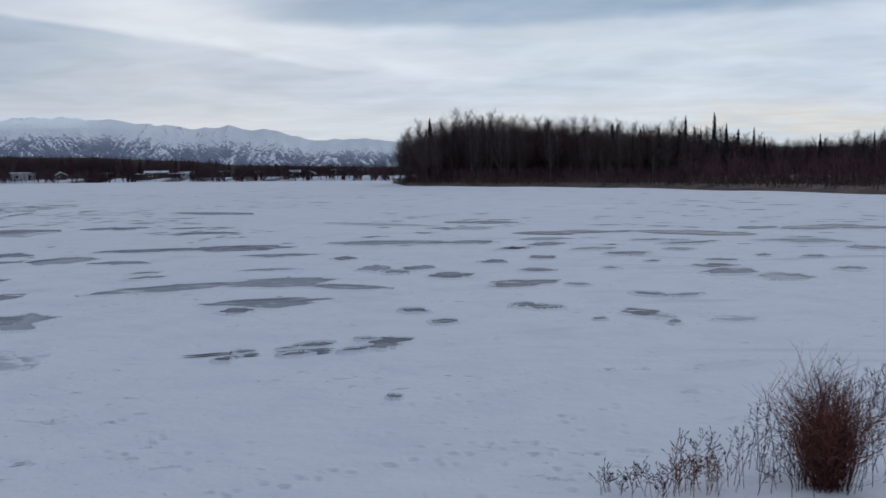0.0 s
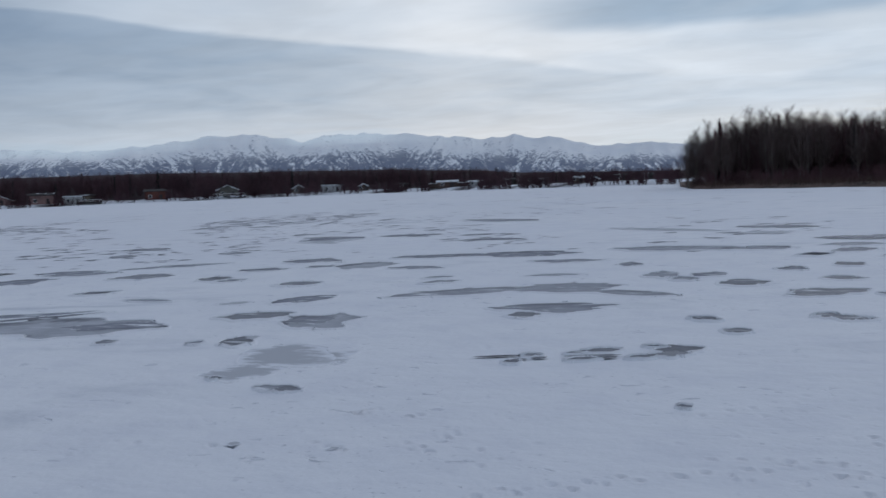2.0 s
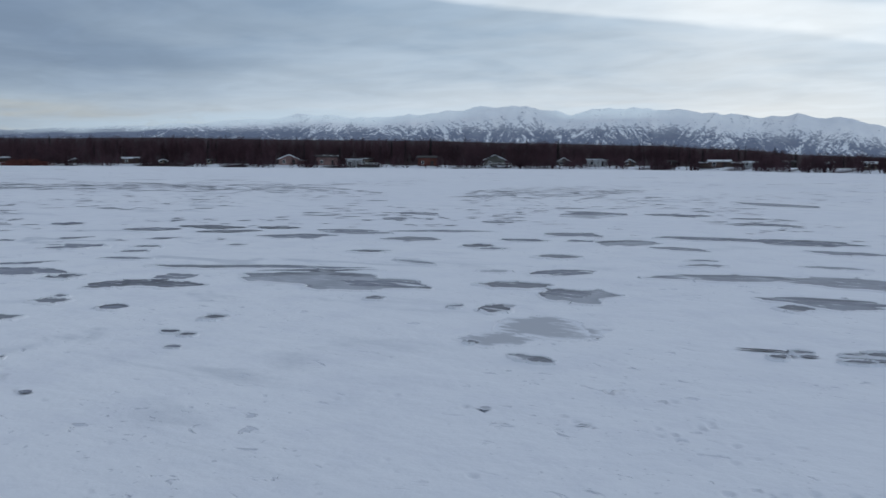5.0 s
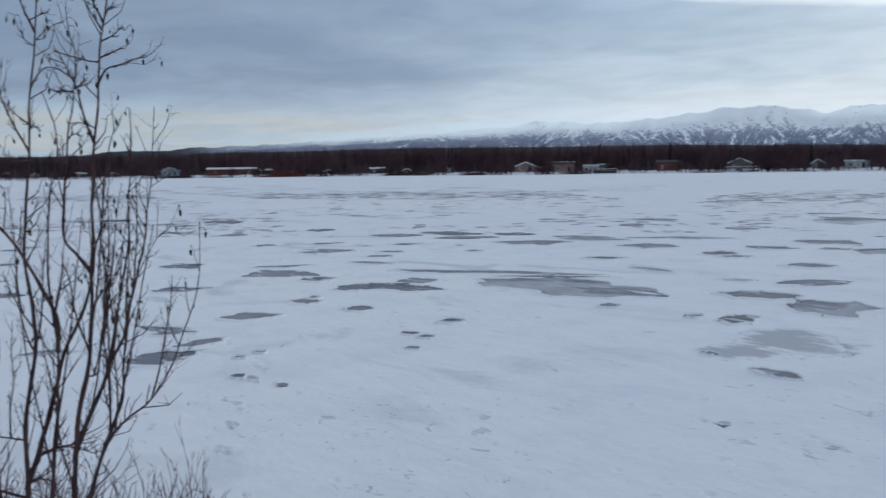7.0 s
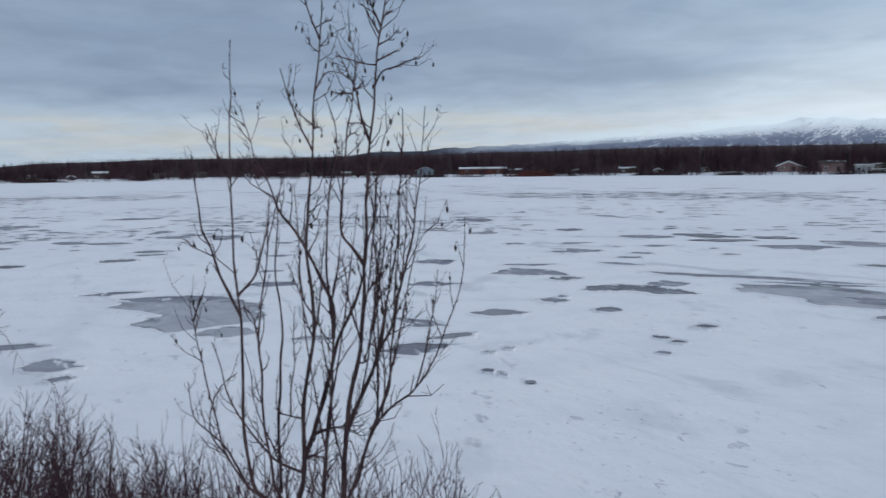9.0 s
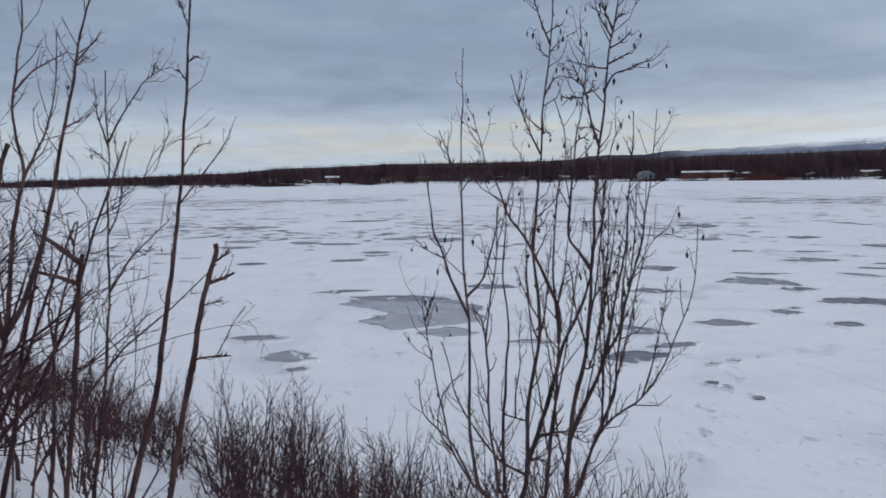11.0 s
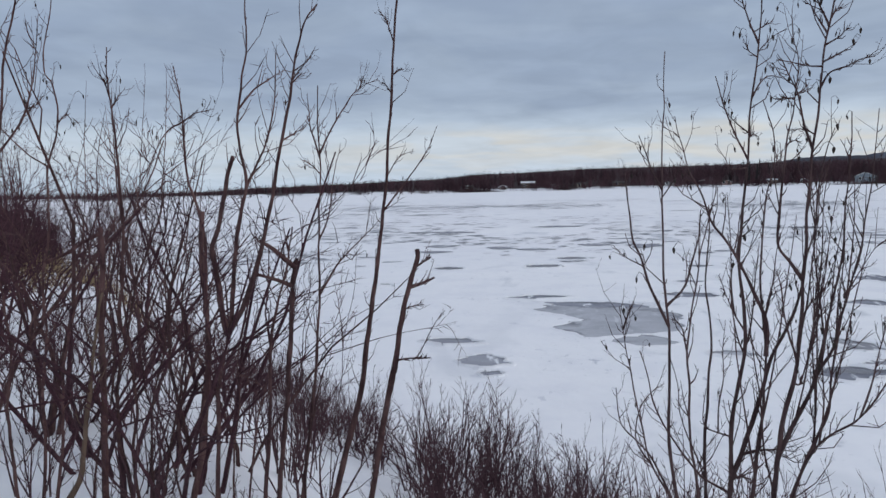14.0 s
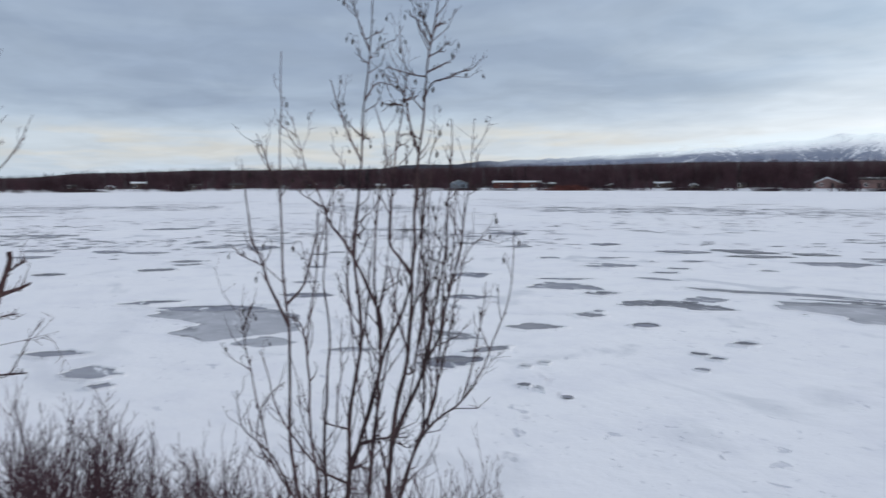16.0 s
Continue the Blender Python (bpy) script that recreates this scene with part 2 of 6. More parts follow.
def mountain_material():
    """Snowfields cut by slanting rock ribs, thick and dark at the foot, sparse near the crest."""
    m, k, b = material("snowy_mountain_rock", 0.9, 0.1)
    rel, along, slope = k.value("rel"), k.value("along"), k.value("steep")
    up = k.math("MULTIPLY", rel, 2.0)

    def field(across, down, scale, detail, rough, warp=0.0):
        """Noise over the range's face, from two mixes of degrees along it and of height."""
        u = k.math("ADD", k.math("MULTIPLY", along, across[0]), k.math("MULTIPLY", up, across[1]))
        v = k.math("ADD", k.math("MULTIPLY", along, down[0]), k.math("MULTIPLY", up, down[1]))
        vec = k.add("ShaderNodeCombineXYZ", ins={0: u, 1: v}).outputs[0]
        return k.noise(vec, scale, detail, rough, warp)

    falling = field((2.9, 2.3), (0.55, -1.1), 1.0, 8.0, 0.68, 0.7)
    rising = field((2.9, -2.6), (0.55, 1.1), 1.0, 8.0, 0.68, 0.7)
    face = k.step(field((0.42, 0.25), (0.0, 0.4), 1.0, 3.0, 0.5), 0.44, 0.56)
    rib = k.math("ADD", k.math("MULTIPLY", falling, face), k.math("MULTIPLY", rising, k.math("SUBTRACT", 1.0, face)))
    speck = field((5.0, 0.0), (0.0, 6.0), 1.6, 6.0, 0.7, 0.4)
    cluster = field((0.55, 0.0), (0.0, 0.9), 1.0, 4.0, 0.55)
    # how much of the rock shows, by height: most at the foot, little at the crest
    low = k.math("ADD", rel, k.math("MULTIPLY", k.math("SUBTRACT", cluster, 0.5), 0.9))
    low = k.step(k.math("ADD", low, k.math("MULTIPLY", k.math("SUBTRACT", rib, 0.5), 0.9)), 0.85, 0.10)
    bare = k.math("ADD", k.math("MULTIPLY", rib, 0.95), k.math("MULTIPLY", k.math("SUBTRACT", speck, 0.5), 0.62))
    bare = k.math("ADD", bare, k.math("MULTIPLY", k.math("SUBTRACT", cluster, 0.5), 0.45))
    bare = k.math("ADD", bare, k.math("MULTIPLY", k.step(along, 40.0, 58.0), 0.09))
    bare = k.math("ADD", bare, k.math("SUBTRACT", k.math("MULTIPLY", low, 0.22), 0.065))
    bare = k.math("ADD", bare, k.math("MULTIPLY", k.math("SUBTRACT", slope, 0.3), 0.10))
    # rock colour weakens towards the crest, distant haze put into the paint
    rock = k.math("MULTIPLY", k.step(bare, 0.52, 0.60), k.math("ADD", k.math("MULTIPLY", low, 0.36), 0.54))
    # woods climb the low end of the range
    wooded = k.math("MULTIPLY", k.step(k.math("ADD", along, k.math("MULTIPLY", speck, 7.0)), 66.5, 72.0), 0.9)
    # blue of the distant haze is mixed into the rock's own colour
    hazed_stone = k.mix(speck, (0.070, 0.094, 0.165, 1), (0.15, 0.19, 0.29, 1))
    snow = k.mix(k.step(cluster, 0.35, 0.65), (0.88, 0.90, 0.93, 1), (0.96, 0.965, 0.975, 1))
    k.put(b.inputs["Base Color"], k.mix(wooded, k.mix(k.math("MULTIPLY", rock, 0.94), snow, hazed_stone), (0.030, 0.034, 0.045, 1)))
    return m


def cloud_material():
    """Low cloud lying on the crest: emits light of its own to match the sky about it, torn at its edges."""
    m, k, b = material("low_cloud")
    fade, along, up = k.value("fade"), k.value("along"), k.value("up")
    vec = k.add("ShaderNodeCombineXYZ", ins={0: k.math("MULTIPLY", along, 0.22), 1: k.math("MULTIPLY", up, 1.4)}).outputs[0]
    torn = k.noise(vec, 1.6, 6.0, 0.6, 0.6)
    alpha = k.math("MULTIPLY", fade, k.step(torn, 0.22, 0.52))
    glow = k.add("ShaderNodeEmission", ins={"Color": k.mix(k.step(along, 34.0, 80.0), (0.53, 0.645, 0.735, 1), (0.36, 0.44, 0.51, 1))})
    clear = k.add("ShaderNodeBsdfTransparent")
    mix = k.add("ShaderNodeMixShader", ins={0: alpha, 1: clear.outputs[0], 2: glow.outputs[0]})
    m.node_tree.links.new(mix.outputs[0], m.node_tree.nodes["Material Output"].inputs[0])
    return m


SNOW, ICE, SLUSH = snow_material(), ice_material(), slush_material()
WET_ICE = ice_material("wet_lake_ice", (0.088, 0.091, 0.110, 1), (0.20, 0.207, 0.240, 1))
PALE_ICE = ice_material("pale_lake_ice", (0.33, 0.345, 0.385, 1), (0.47, 0.485, 0.53, 1), 0.3)
FLOOR, ROCK = forest_floor_material(), mountain_material()
ALDER = bark("alder_bark", (0.030, 0.016, 0.018), (0.086, 0.052, 0.052))
WILLOW = bark("willow_bark", (0.028, 0.012, 0.014), (0.105, 0.058, 0.056))
TAN_BARK = bark("tan_bark", (0.048, 0.031, 0.025), (0.125, 0.085, 0.064))
TWIG = bark("twig_bark", (0.026, 0.010, 0.015), (0.070, 0.030, 0.038), 40)
BUSH = bark("bush_bark", (0.038, 0.018, 0.024), (0.098, 0.054, 0.062), 40)
CATKIN = plain("dry_catkin", (0.030, 0.022, 0.019), 0.9, 60)
RUST = plain("rust_red_stalks", (0.19, 0.072, 0.050), 0.9, 20, 0.6)
BROWN_BRUSH = plain("brown_willow_brush", (0.135, 0.048, 0.040), 0.9, 0.6, 0.6)
STRAW = plain("dry_straw", (0.26, 0.19, 0.11), 0.9, 8, 0.4)
ASPEN = bark("aspen_bark", (0.09, 0.085, 0.075), (0.28, 0.27, 0.24), 1.2)
ASPEN_TWIG = bark("aspen_twig", (0.074, 0.053, 0.050), (0.160, 0.124, 0.114), 1.5)
SPRUCE = plain("spruce_needles", (0.020, 0.018, 0.019), 0.9, 1.5, 0.5)
FAR_WOOD = plain("far_bare_wood", (0.076, 0.043, 0.051), 0.9, 0.08, 0.45, 0.05)
POINT_WOOD = plain("bare_brown_wood", (0.100, 0.055, 0.060), 0.9, 0.15, 0.5, 0.05)


def roof_material():
    """Dark shingles under snow that has slid off in places, more on some roofs than on others."""
    m, k, b = material("snowy_roof", 0.85, 0.15)
    pos = k.add("ShaderNodeNewGeometry").outputs["Position"]
    rnd = k.add("ShaderNodeObjectInfo").outputs["Random"]
    lie = k.math("ADD", k.noise(pos, 0.28, 4.0, 0.6), k.math("MULTIPLY", k.math("SUBTRACT", rnd, 0.5), 0.36))
    snow = k.mix(k.noise(pos, 1.2, 4.0), (0.50, 0.52, 0.55, 1), (0.78, 0.80, 0.83, 1))
    k.put(b.inputs["Base Color"], k.mix(k.step(lie, 0.42, 0.54), (0.055, 0.048, 0.048, 1), snow))
    return m


ROOF_SNOW = roof_material()
DARK_ROOF = plain("dark_shingle", (0.05, 0.045, 0.045), 0.85, 1.0)
GLASS = plain("window_glass", (0.03, 0.035, 0.045), 0.12, 1.0, 0.1, 0.6)
TRIM = plain("white_trim", (0.70, 0.70, 0.70), 0.6, 1.0, 0.1)


# ---------------------------------------------------------------- mesh helpers
class Geo:
    """Vertices and faces that grow into one mesh."""

    def __init__(self):
        self.v, self.f, self.depth, self.far = [], [], [], []

    def tube(self, pts, radii, sides=5, cap=True):
        first = len(self.v)
        pts = [Vector(p) for p in pts]
        n = len(pts)
        side = None
        for i, p in enumerate(pts):
            way = (pts[min(i + 1, n - 1)] - pts[max(i - 1, 0)])
            if way.length < 1e-7:
                way = Vector((0, 0, 1))
            way.normalize()
            if side is None:
                side = way.orthogonal().normalized()
            else:
                side = (side - way * side.dot(way))
                side = side.normalized() if side.length > 1e-6 else way.orthogonal().normalized()
            other = way.cross(side)
            for s in range(sides):
                w = 2 * math.pi * s / sides
                self.v.append(tuple(p + (side * math.cos(w) + other * math.sin(w)) * radii[i]))
        for i in range(n - 1):
            for s in range(sides):
                s2 = (s + 1) % sides
                a0, b0 = first + i * sides, first + (i + 1) * sides
                self.f.append((a0 + s, a0 + s2, b0 + s2, b0 + s))
        if cap:
            self.f.append(tuple(first + (n - 1) * sides + s for s in range(sides)))
            self.f.append(tuple(first + s for s in reversed(range(sides))))

    def spike(self, p, q, r):
        """A thin three-sided thorn from p to q."""
        p, q = Vector(p), Vector(q)
        way = q - p
        if way.length < 1e-7:
            return
        a1 = way.orthogonal().normalized() * r
        b1 = way.normalized().cross(a1)
        i = len(self.v)
        self.v += [tuple(p + a1), tuple(p - a1 * 0.5 + b1 * 0.87), tuple(p - a1 * 0.5 - b1 * 0.87), tuple(q)]
        self.f += [(i, i + 1, i + 3), (i + 1, i + 2, i + 3), (i + 2, i, i + 3)]

    def box(self, x0, x1, y0, y1, z0, z1):
        i = len(self.v)
        self.v += [(x, y, z) for z in (z0, z1) for x, y in ((x0, y0), (x1, y0), (x1, y1), (x0, y1))]
        self.f += [(i + 3, i + 2, i + 1, i), (i + 4, i + 5, i + 6, i + 7)]
        self.f += [(i + s, i + (s + 1) % 4, i + 4 + (s + 1) % 4, i + 4 + s) for s in range(4)]

    def prism(self, profile, y0, y1):
        """A closed x-z outline drawn out along y."""
        i, n = len(self.v), len(profile)
        self.v += [(x, y0, z) for x, z in profile] + [(x, y1, z) for x, z in profile]
        self.f.append(tuple(i + s for s in range(n)))
        self.f.append(tuple(i + n + s for s in reversed(range(n))))
        self.f += [(i + (s + 1) % n, i + s, i + n + s, i + n + (s + 1) % n) for s in range(n)]

    def mesh(self, name, mat, smooth=False):
        me = bpy.data.meshes.new(name)
        me.from_pydata(self.v, [], self.f)
        me.materials.append(mat)
        if smooth:
            me.polygons.foreach_set("use_smooth", [True] * len(me.polygons))
        if self.depth:
            at = me.attributes.new("depth", "FLOAT", "POINT")
            at.data.foreach_set("value", self.depth)
        if self.far:
            me.attributes.new("far", "FLOAT", "POINT").data.foreach_set("value", self.far)
        me.update()
        return me


def part(name, geo, mat, parent=None, label="", smooth=False):
    ob = new(name, geo.mesh(name, mat, smooth) if isinstance(geo, Geo) else geo)
    if parent is not None:
        ob.parent = parent
    return tagged(ob, label)


def thing(name, label, category, group="", kind="", at=None):
    ob = new(name)
    ob.empty_display_size = 0.1
    if at is not None:
        ob.matrix_basis = at
    return tagged(ob, label, category, group, kind)


def polar(az, d, z=0.0):
    return Vector((-math.sin(radians(az)) * d, math.cos(radians(az)) * d, z))


def table(rows, x):
    """Smooth value at x from rows of (x, value)."""
    if x <= rows[0][0]:
        return rows[0][1]
    for (x0, v0), (x1, v1) in zip(rows, rows[1:]):
        if x <= x1:
            w = (x - x0) / (x1 - x0)
            w = w * w * (3 - 2 * w)
            return v0 + (v1 - v0) * w
    return rows[-1][1]


def fbm(x, y, z, octaves=5):
    return noise.fractal(Vector((x, y, z)), 1.0, 2.0, octaves)


def spline(ctrl, per=5):
    """Points on a Catmull-Rom curve through ctrl."""
    c = [Vector(p) for p in ctrl]
    c = [c[0] * 2 - c[1]] + c + [c[-1] * 2 - c[-2]]
    out = []
    for i in range(1, len(c) - 2):
        for s in range(per):
            u = s / per
            p0, p1, p2, p3 = c[i - 1:i + 3]
            out.append(0.5 * ((2 * p1) + (p2 - p0) * u + (2 * p0 - 5 * p1 + 4 * p2 - p3) * u * u
                              + (3 * p1 - p0 - 3 * p2 + p3) * u ** 3))
    return out + [c[-2]]


# ---------------------------------------------------------------- setting: lake, bank, far land, mountains
# distance of the far shore and height of the wood's skyline, by azimuth
SHORE = [(-60, 150), (-40, 300), (-5, 330), (4, 265), (9, 290), (13, 310), (20, 365), (26, 385), (36, 385), (46, 385),
         (56, 460), (68, 490), (79, 480), (90, 450), (97, 400), (108, 390), (118, 380), (140, 300)]
SKYLINE = [(-60, 2.5), (-5, 0.6), (4, 0.50), (9, 0.64), (13, 0.75), (18, 1.10), (23, 1.32), (30, 1.45), (37, 1.58), (45, 1.58),
           (52, 1.62), (62, 1.46), (70, 1.32), (77, 1.24), (83, 1.20), (90, 1.02), (95, 0.72), (100, 0.56), (104, 0.45),
           (109, 0.24), (116, 0.10), (140, 0.3)]
RIDGE = [(-30, 1.0), (0, 1.75), (4, 1.93), (6, 2.14), (8.8, 2.04), (12, 2.72), (14, 3.02), (16.2, 2.72), (18, 3.02), (21.3, 3.33),
         (25, 3.45), (27.8, 3.18), (30.5, 3.58), (32.7, 3.58), (37, 3.13), (40.2, 2.90), (44.5, 2.96), (47.5, 2.60), (51.6, 2.34),
         (55.4, 2.06), (58.6, 1.90), (62.7, 1.72), (65.7, 1.62), (70, 1.36), (75, 1.0), (82, 0.6)]


def sheet(name, mat, us, vs, place, label, category, attrs=()):
    """A grid mesh: place(u, v) gives a point, and a value for each name in attrs."""
    verts, vals = [], {k: [] for k in attrs}
    for v in vs:
        for u in us:
            p, *extra = place(u, v)
            verts.append(tuple(p))
            for k, val in zip(attrs, extra):
                vals[k].append(val)
    n = len(us)
    faces = [(j * n + i, j * n + i + 1, (j + 1) * n + i + 1, (j + 1) * n + i) for j in range(len(vs) - 1) for i in range(n - 1)]
    me = bpy.data.meshes.new(name)
    me.from_pydata(verts, [], faces)
    me.materials.append(mat)
    for k in attrs:
        me.attributes.new(k, "FLOAT", "POINT").data.foreach_set("value", vals[k])
    me.polygons.foreach_set("use_smooth", [True] * len(me.polygons))
    me.update()
    return tagged(new(name, me), label, category, kind="structure")


# shallow pits left by feet and wind in the snow near the bank
rng = random.Random(11)
PITS = {}


def pit(x, y, r, d):
    for i in range(int((x - r * 2) // 1), int((x + r * 2) // 1) + 1):
        for j in range(int((y - r * 2) // 1), int((y + r * 2) // 1) + 1):
            PITS.setdefault((i, j), []).append((x, y, r, d))


for i in range(19):        # a line of footprints along the shore
    u = i / 18
    pit(-2.2 + 2.9 * u + rng.gauss(0, 0.03), 6.94 + 1.62 * u - 0.18 * u * u + (0.06 if i % 2 else -0.06) + rng.gauss(0, 0.03), rng.uniform(0.040, 0.055), rng.uniform(0.030, 0.050))
# dents left by lumps of fallen snow and by feet
for x, y in ((-4.13, 7.93), (-3.23, 8.12), (-3.05, 8.54), (-3.72, 9.16), (-4.30, 9.24), (1.20, 7.93), (1.16, 9.25), (1.72, 9.56), (1.73, 8.13),
             (0.72, 8.02), (0.86, 7.70), (0.89, 7.34), (2.00, 11.51), (2.68, 10.27), (2.82, 10.21), (2.31, 11.43), (-5.16, 7.78), (-4.03, 7.87),
             (-3.07, 7.97), (-2.70, 8.18), (-4.26, 9.36), (-9.13, 4.34), (-11.20, 5.63), (-10.70, 5.42), (-9.93, 5.17), (-7.76, 3.59)):
    for _ in range(rng.randrange(2, 5)):
        pit(x + rng.gauss(0, 0.09), y + rng.gauss(0, 0.07), rng.uniform(0.035, 0.06), rng.uniform(0.025, 0.05))
for _ in range(120):       # trampled snow
    r, az = rng.uniform(6.2, 11), rng.uniform(-34, 5)
    pit(-math.sin(radians(az)) * r, math.cos(radians(az)) * r, rng.uniform(0.03, 0.055), rng.uniform(0.02, 0.04))
for _ in range(60):
    r, az = rng.uniform(6.5, 14), rng.uniform(5, 90)
    pit(-math.sin(radians(az)) * r, math.cos(radians(az)) * r, rng.uniform(0.03, 0.06), rng.uniform(0.015, 0.03))


def lake_point(az, r):
    p = polar(az, r)
    near = min(1, 40 / (r + 1))
    p.z = (0.010 * fbm(p.x * 0.35, p.y * 0.8, 0) + 0.006 * fbm(p.x * 1.3, p.y * 2.6, 5)) * near - 0.020
    for x, y, pr, d in PITS.get((int(p.x // 1), int(p.y // 1)), ()):
        q = math.hypot(p.x - x, (p.y - y) * 1.3) / pr
        if q < 1.9:
            p.z += d * (0.35 * math.exp(-((q - 1.25) / 0.3) ** 2) - math.exp(-q ** 4))
    return (p,)


azs = [-180 + i * 2.0 for i in range(73)] + [-34.7 + i * 0.22 for i in range(711)] + [122.0 + i * 2.0 for i in range(30)]
radii = [0.0] + [5 * 1.0055 ** i for i in range(180)] + [13.5 * 1.012 ** i for i in range(75)] + [33 * 1.05 ** i for i in range(104)]
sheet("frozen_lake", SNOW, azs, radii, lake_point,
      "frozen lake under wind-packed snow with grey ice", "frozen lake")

# the near bank: where it meets the lake, by azimuth
BANK = [(-180, 60), (-120, 30), (-70, 14), (-40, 9.5), (-25, 7.6), (-10, 6.4), (20, 5.6), (50, 5.6), (72, 5.8), (81, 6.4),
        (86, 7.0), (90, 7.6), (95, 8.8), (101, 10.6), (106, 13), (111, 18), (116, 28), (120, 40), (130, 60), (180, 60)]


def bank_height(x, y):
    az = math.degrees(math.atan2(-x, y))
    r = math.hypot(x, y)
    edge = table(BANK, az)
    wide = 7.0 + 2.6 * min(max((az - 60) / 35, 0), 1)
    u = min(max((edge - r) / min(edge, wide), -0.6), 1.0)
    z = 0.95 * u if u < 0 else 0.95 * (u * u * (3 - 2 * u))
    return z + 0.05 * fbm(x * 0.7, y * 0.7, 3) * (1 if u > 0 else 0.3)


def bank_point(az, s):
    r = s * (table(BANK, az) + 1.5)
    p = polar(az, r)
    p.z = bank_height(p.x, p.y)
    return (p,)


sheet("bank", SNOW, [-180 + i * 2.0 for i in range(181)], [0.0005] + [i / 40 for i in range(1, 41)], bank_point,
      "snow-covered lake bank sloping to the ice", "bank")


def land_height(az, r):
    d = table(SHORE, az)
    want = math.tan(radians(table(SKYLINE, az))) * r + 2.6 - 6.5
    back = min(max((r - d - 15) / 130, 0), 1)
    lip = min(max((r - d) / 10, 0), 1)
    return -0.3 + lip * 1.7 + back * max(0.0, want) + 0.25 * fbm(az * 0.9, r * 0.03, 7) * lip


def land_point(az, s):
    d = table(SHORE, az) + 6 * fbm(az * 0.25, 1.7, 2)
    r = d - 3 + s
    p = polar(az, r)
    p.z = land_height(az, r)
    return p, max(0.0, 1 - max(0, s - (13 if az > 27 else 18)) / 5)


sheet("far_shore", FLOOR, [-58 + i * 0.5 for i in range(397)], [0, 3, 6, 9, 12, 16, 20, 30, 45, 60, 80, 100, 125, 150, 185, 220, 270, 320, 400, 480, 700, 1000],
      land_point, "dark wooded far shore with snowy yards", "shore", ("yard",))


def mountain_point(az, s):
    r = 3500 + 650 * s
    crest = table(RIDGE, az)
    top = math.tan(radians(crest)) * 3950 + 2.6
    rise = min(1.0, (s / 0.71)) if s < 0.71 else 1 - (s - 0.71) * 1.2
    p = polar(az, r)
    crag = noise.hetero_terrain(Vector((p.x * 0.006, p.y * 0.006, 1.3)), 0.9, 2.1, 7, 0.7)
    rib = abs(noise.noise(Vector((az * 0.42, s * 1.3, 5.0)))) + 0.5 * abs(noise.noise(Vector((az * 1.1, s * 2.2, 9.0))))
    body = rise ** 1.25
    free = 1.12 - body
    z = top * body + top * 0.34 * (0.35 - rib) * body * free * 2 + top * 0.10 * (crag - 1.0) * body * free
    z += top * 0.022 * noise.noise(Vector((az * 1.7, s * 6, 3.0))) + top * 0.012 * noise.noise(Vector((az * 4.7, s * 9, 8.0)))
    steep = min(1.0, abs(rib - 0.25) * 1.3 + 0.25 * abs(crag - 1))
    p.z = z - 25 * (1 - min(1, s * 6))
    here = math.degrees(math.atan((p.z - 2.6) / r))
    sky = table(SKYLINE, az)
    return p, (here - sky) / max(0.7, crest - sky), steep, az


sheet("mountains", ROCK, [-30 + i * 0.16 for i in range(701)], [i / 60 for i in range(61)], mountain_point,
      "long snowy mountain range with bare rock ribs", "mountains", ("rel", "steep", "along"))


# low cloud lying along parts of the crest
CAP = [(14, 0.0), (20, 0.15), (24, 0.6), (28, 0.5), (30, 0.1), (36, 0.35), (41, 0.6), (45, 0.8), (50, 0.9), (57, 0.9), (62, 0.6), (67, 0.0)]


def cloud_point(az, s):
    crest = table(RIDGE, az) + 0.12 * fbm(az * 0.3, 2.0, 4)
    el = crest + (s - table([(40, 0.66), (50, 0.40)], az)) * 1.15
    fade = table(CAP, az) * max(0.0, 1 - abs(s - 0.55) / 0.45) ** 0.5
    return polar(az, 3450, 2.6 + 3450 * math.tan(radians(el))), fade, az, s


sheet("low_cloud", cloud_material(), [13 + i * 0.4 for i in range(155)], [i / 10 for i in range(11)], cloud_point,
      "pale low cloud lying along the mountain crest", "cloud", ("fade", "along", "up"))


# ---------------------------------------------------------------- woods
rng.seed(7)


def bare_tree(g, base, h, r, limbs, spread=0.26, twigs=3, g2=None, low=0.22, stout=0.34):
    """A leafless tree: bowed trunk into g, limbs and twigs into g2."""
    g2 = g2 or g
    lean = Vector((rng.uniform(-0.06, 0.06), rng.uniform(-0.06, 0.06), 1)) * h
    base = Vector(base)
    mid = base + lean * 0.5 + Vector((rng.uniform(-0.03, 0.03), rng.uniform(-0.03, 0.03), 0)) * h
    pts = [base, base + (mid - base) * 0.5, mid, base + lean * 0.8, base + lean]
    g.tube(pts, [r, r * 0.85, r * 0.6, r * 0.3, r * 0.08], 4, False)
    for i in range(limbs):
        u = rng.uniform(low, 0.96)
        p = base + lean * u
        w = rng.uniform(0, 6.283)
        ln = h * spread * (1.15 - u) * rng.uniform(0.6, 1.3) + h * 0.05
        q = p + Vector((math.cos(w) * ln * 0.55, math.sin(w) * ln * 0.55, ln * rng.uniform(0.6, 1.1)))
        g2.spike(p, q, r * stout * (1.1 - u) + r * 0.05)
        for j in range(twigs):
            s = p.lerp(q, rng.uniform(0.25, 0.95))
            t = s + Vector((rng.uniform(-1, 1), rng.uniform(-1, 1), rng.uniform(0.2, 1.3))) * ln * 0.38
            g2.spike(s, t, r * 0.10)


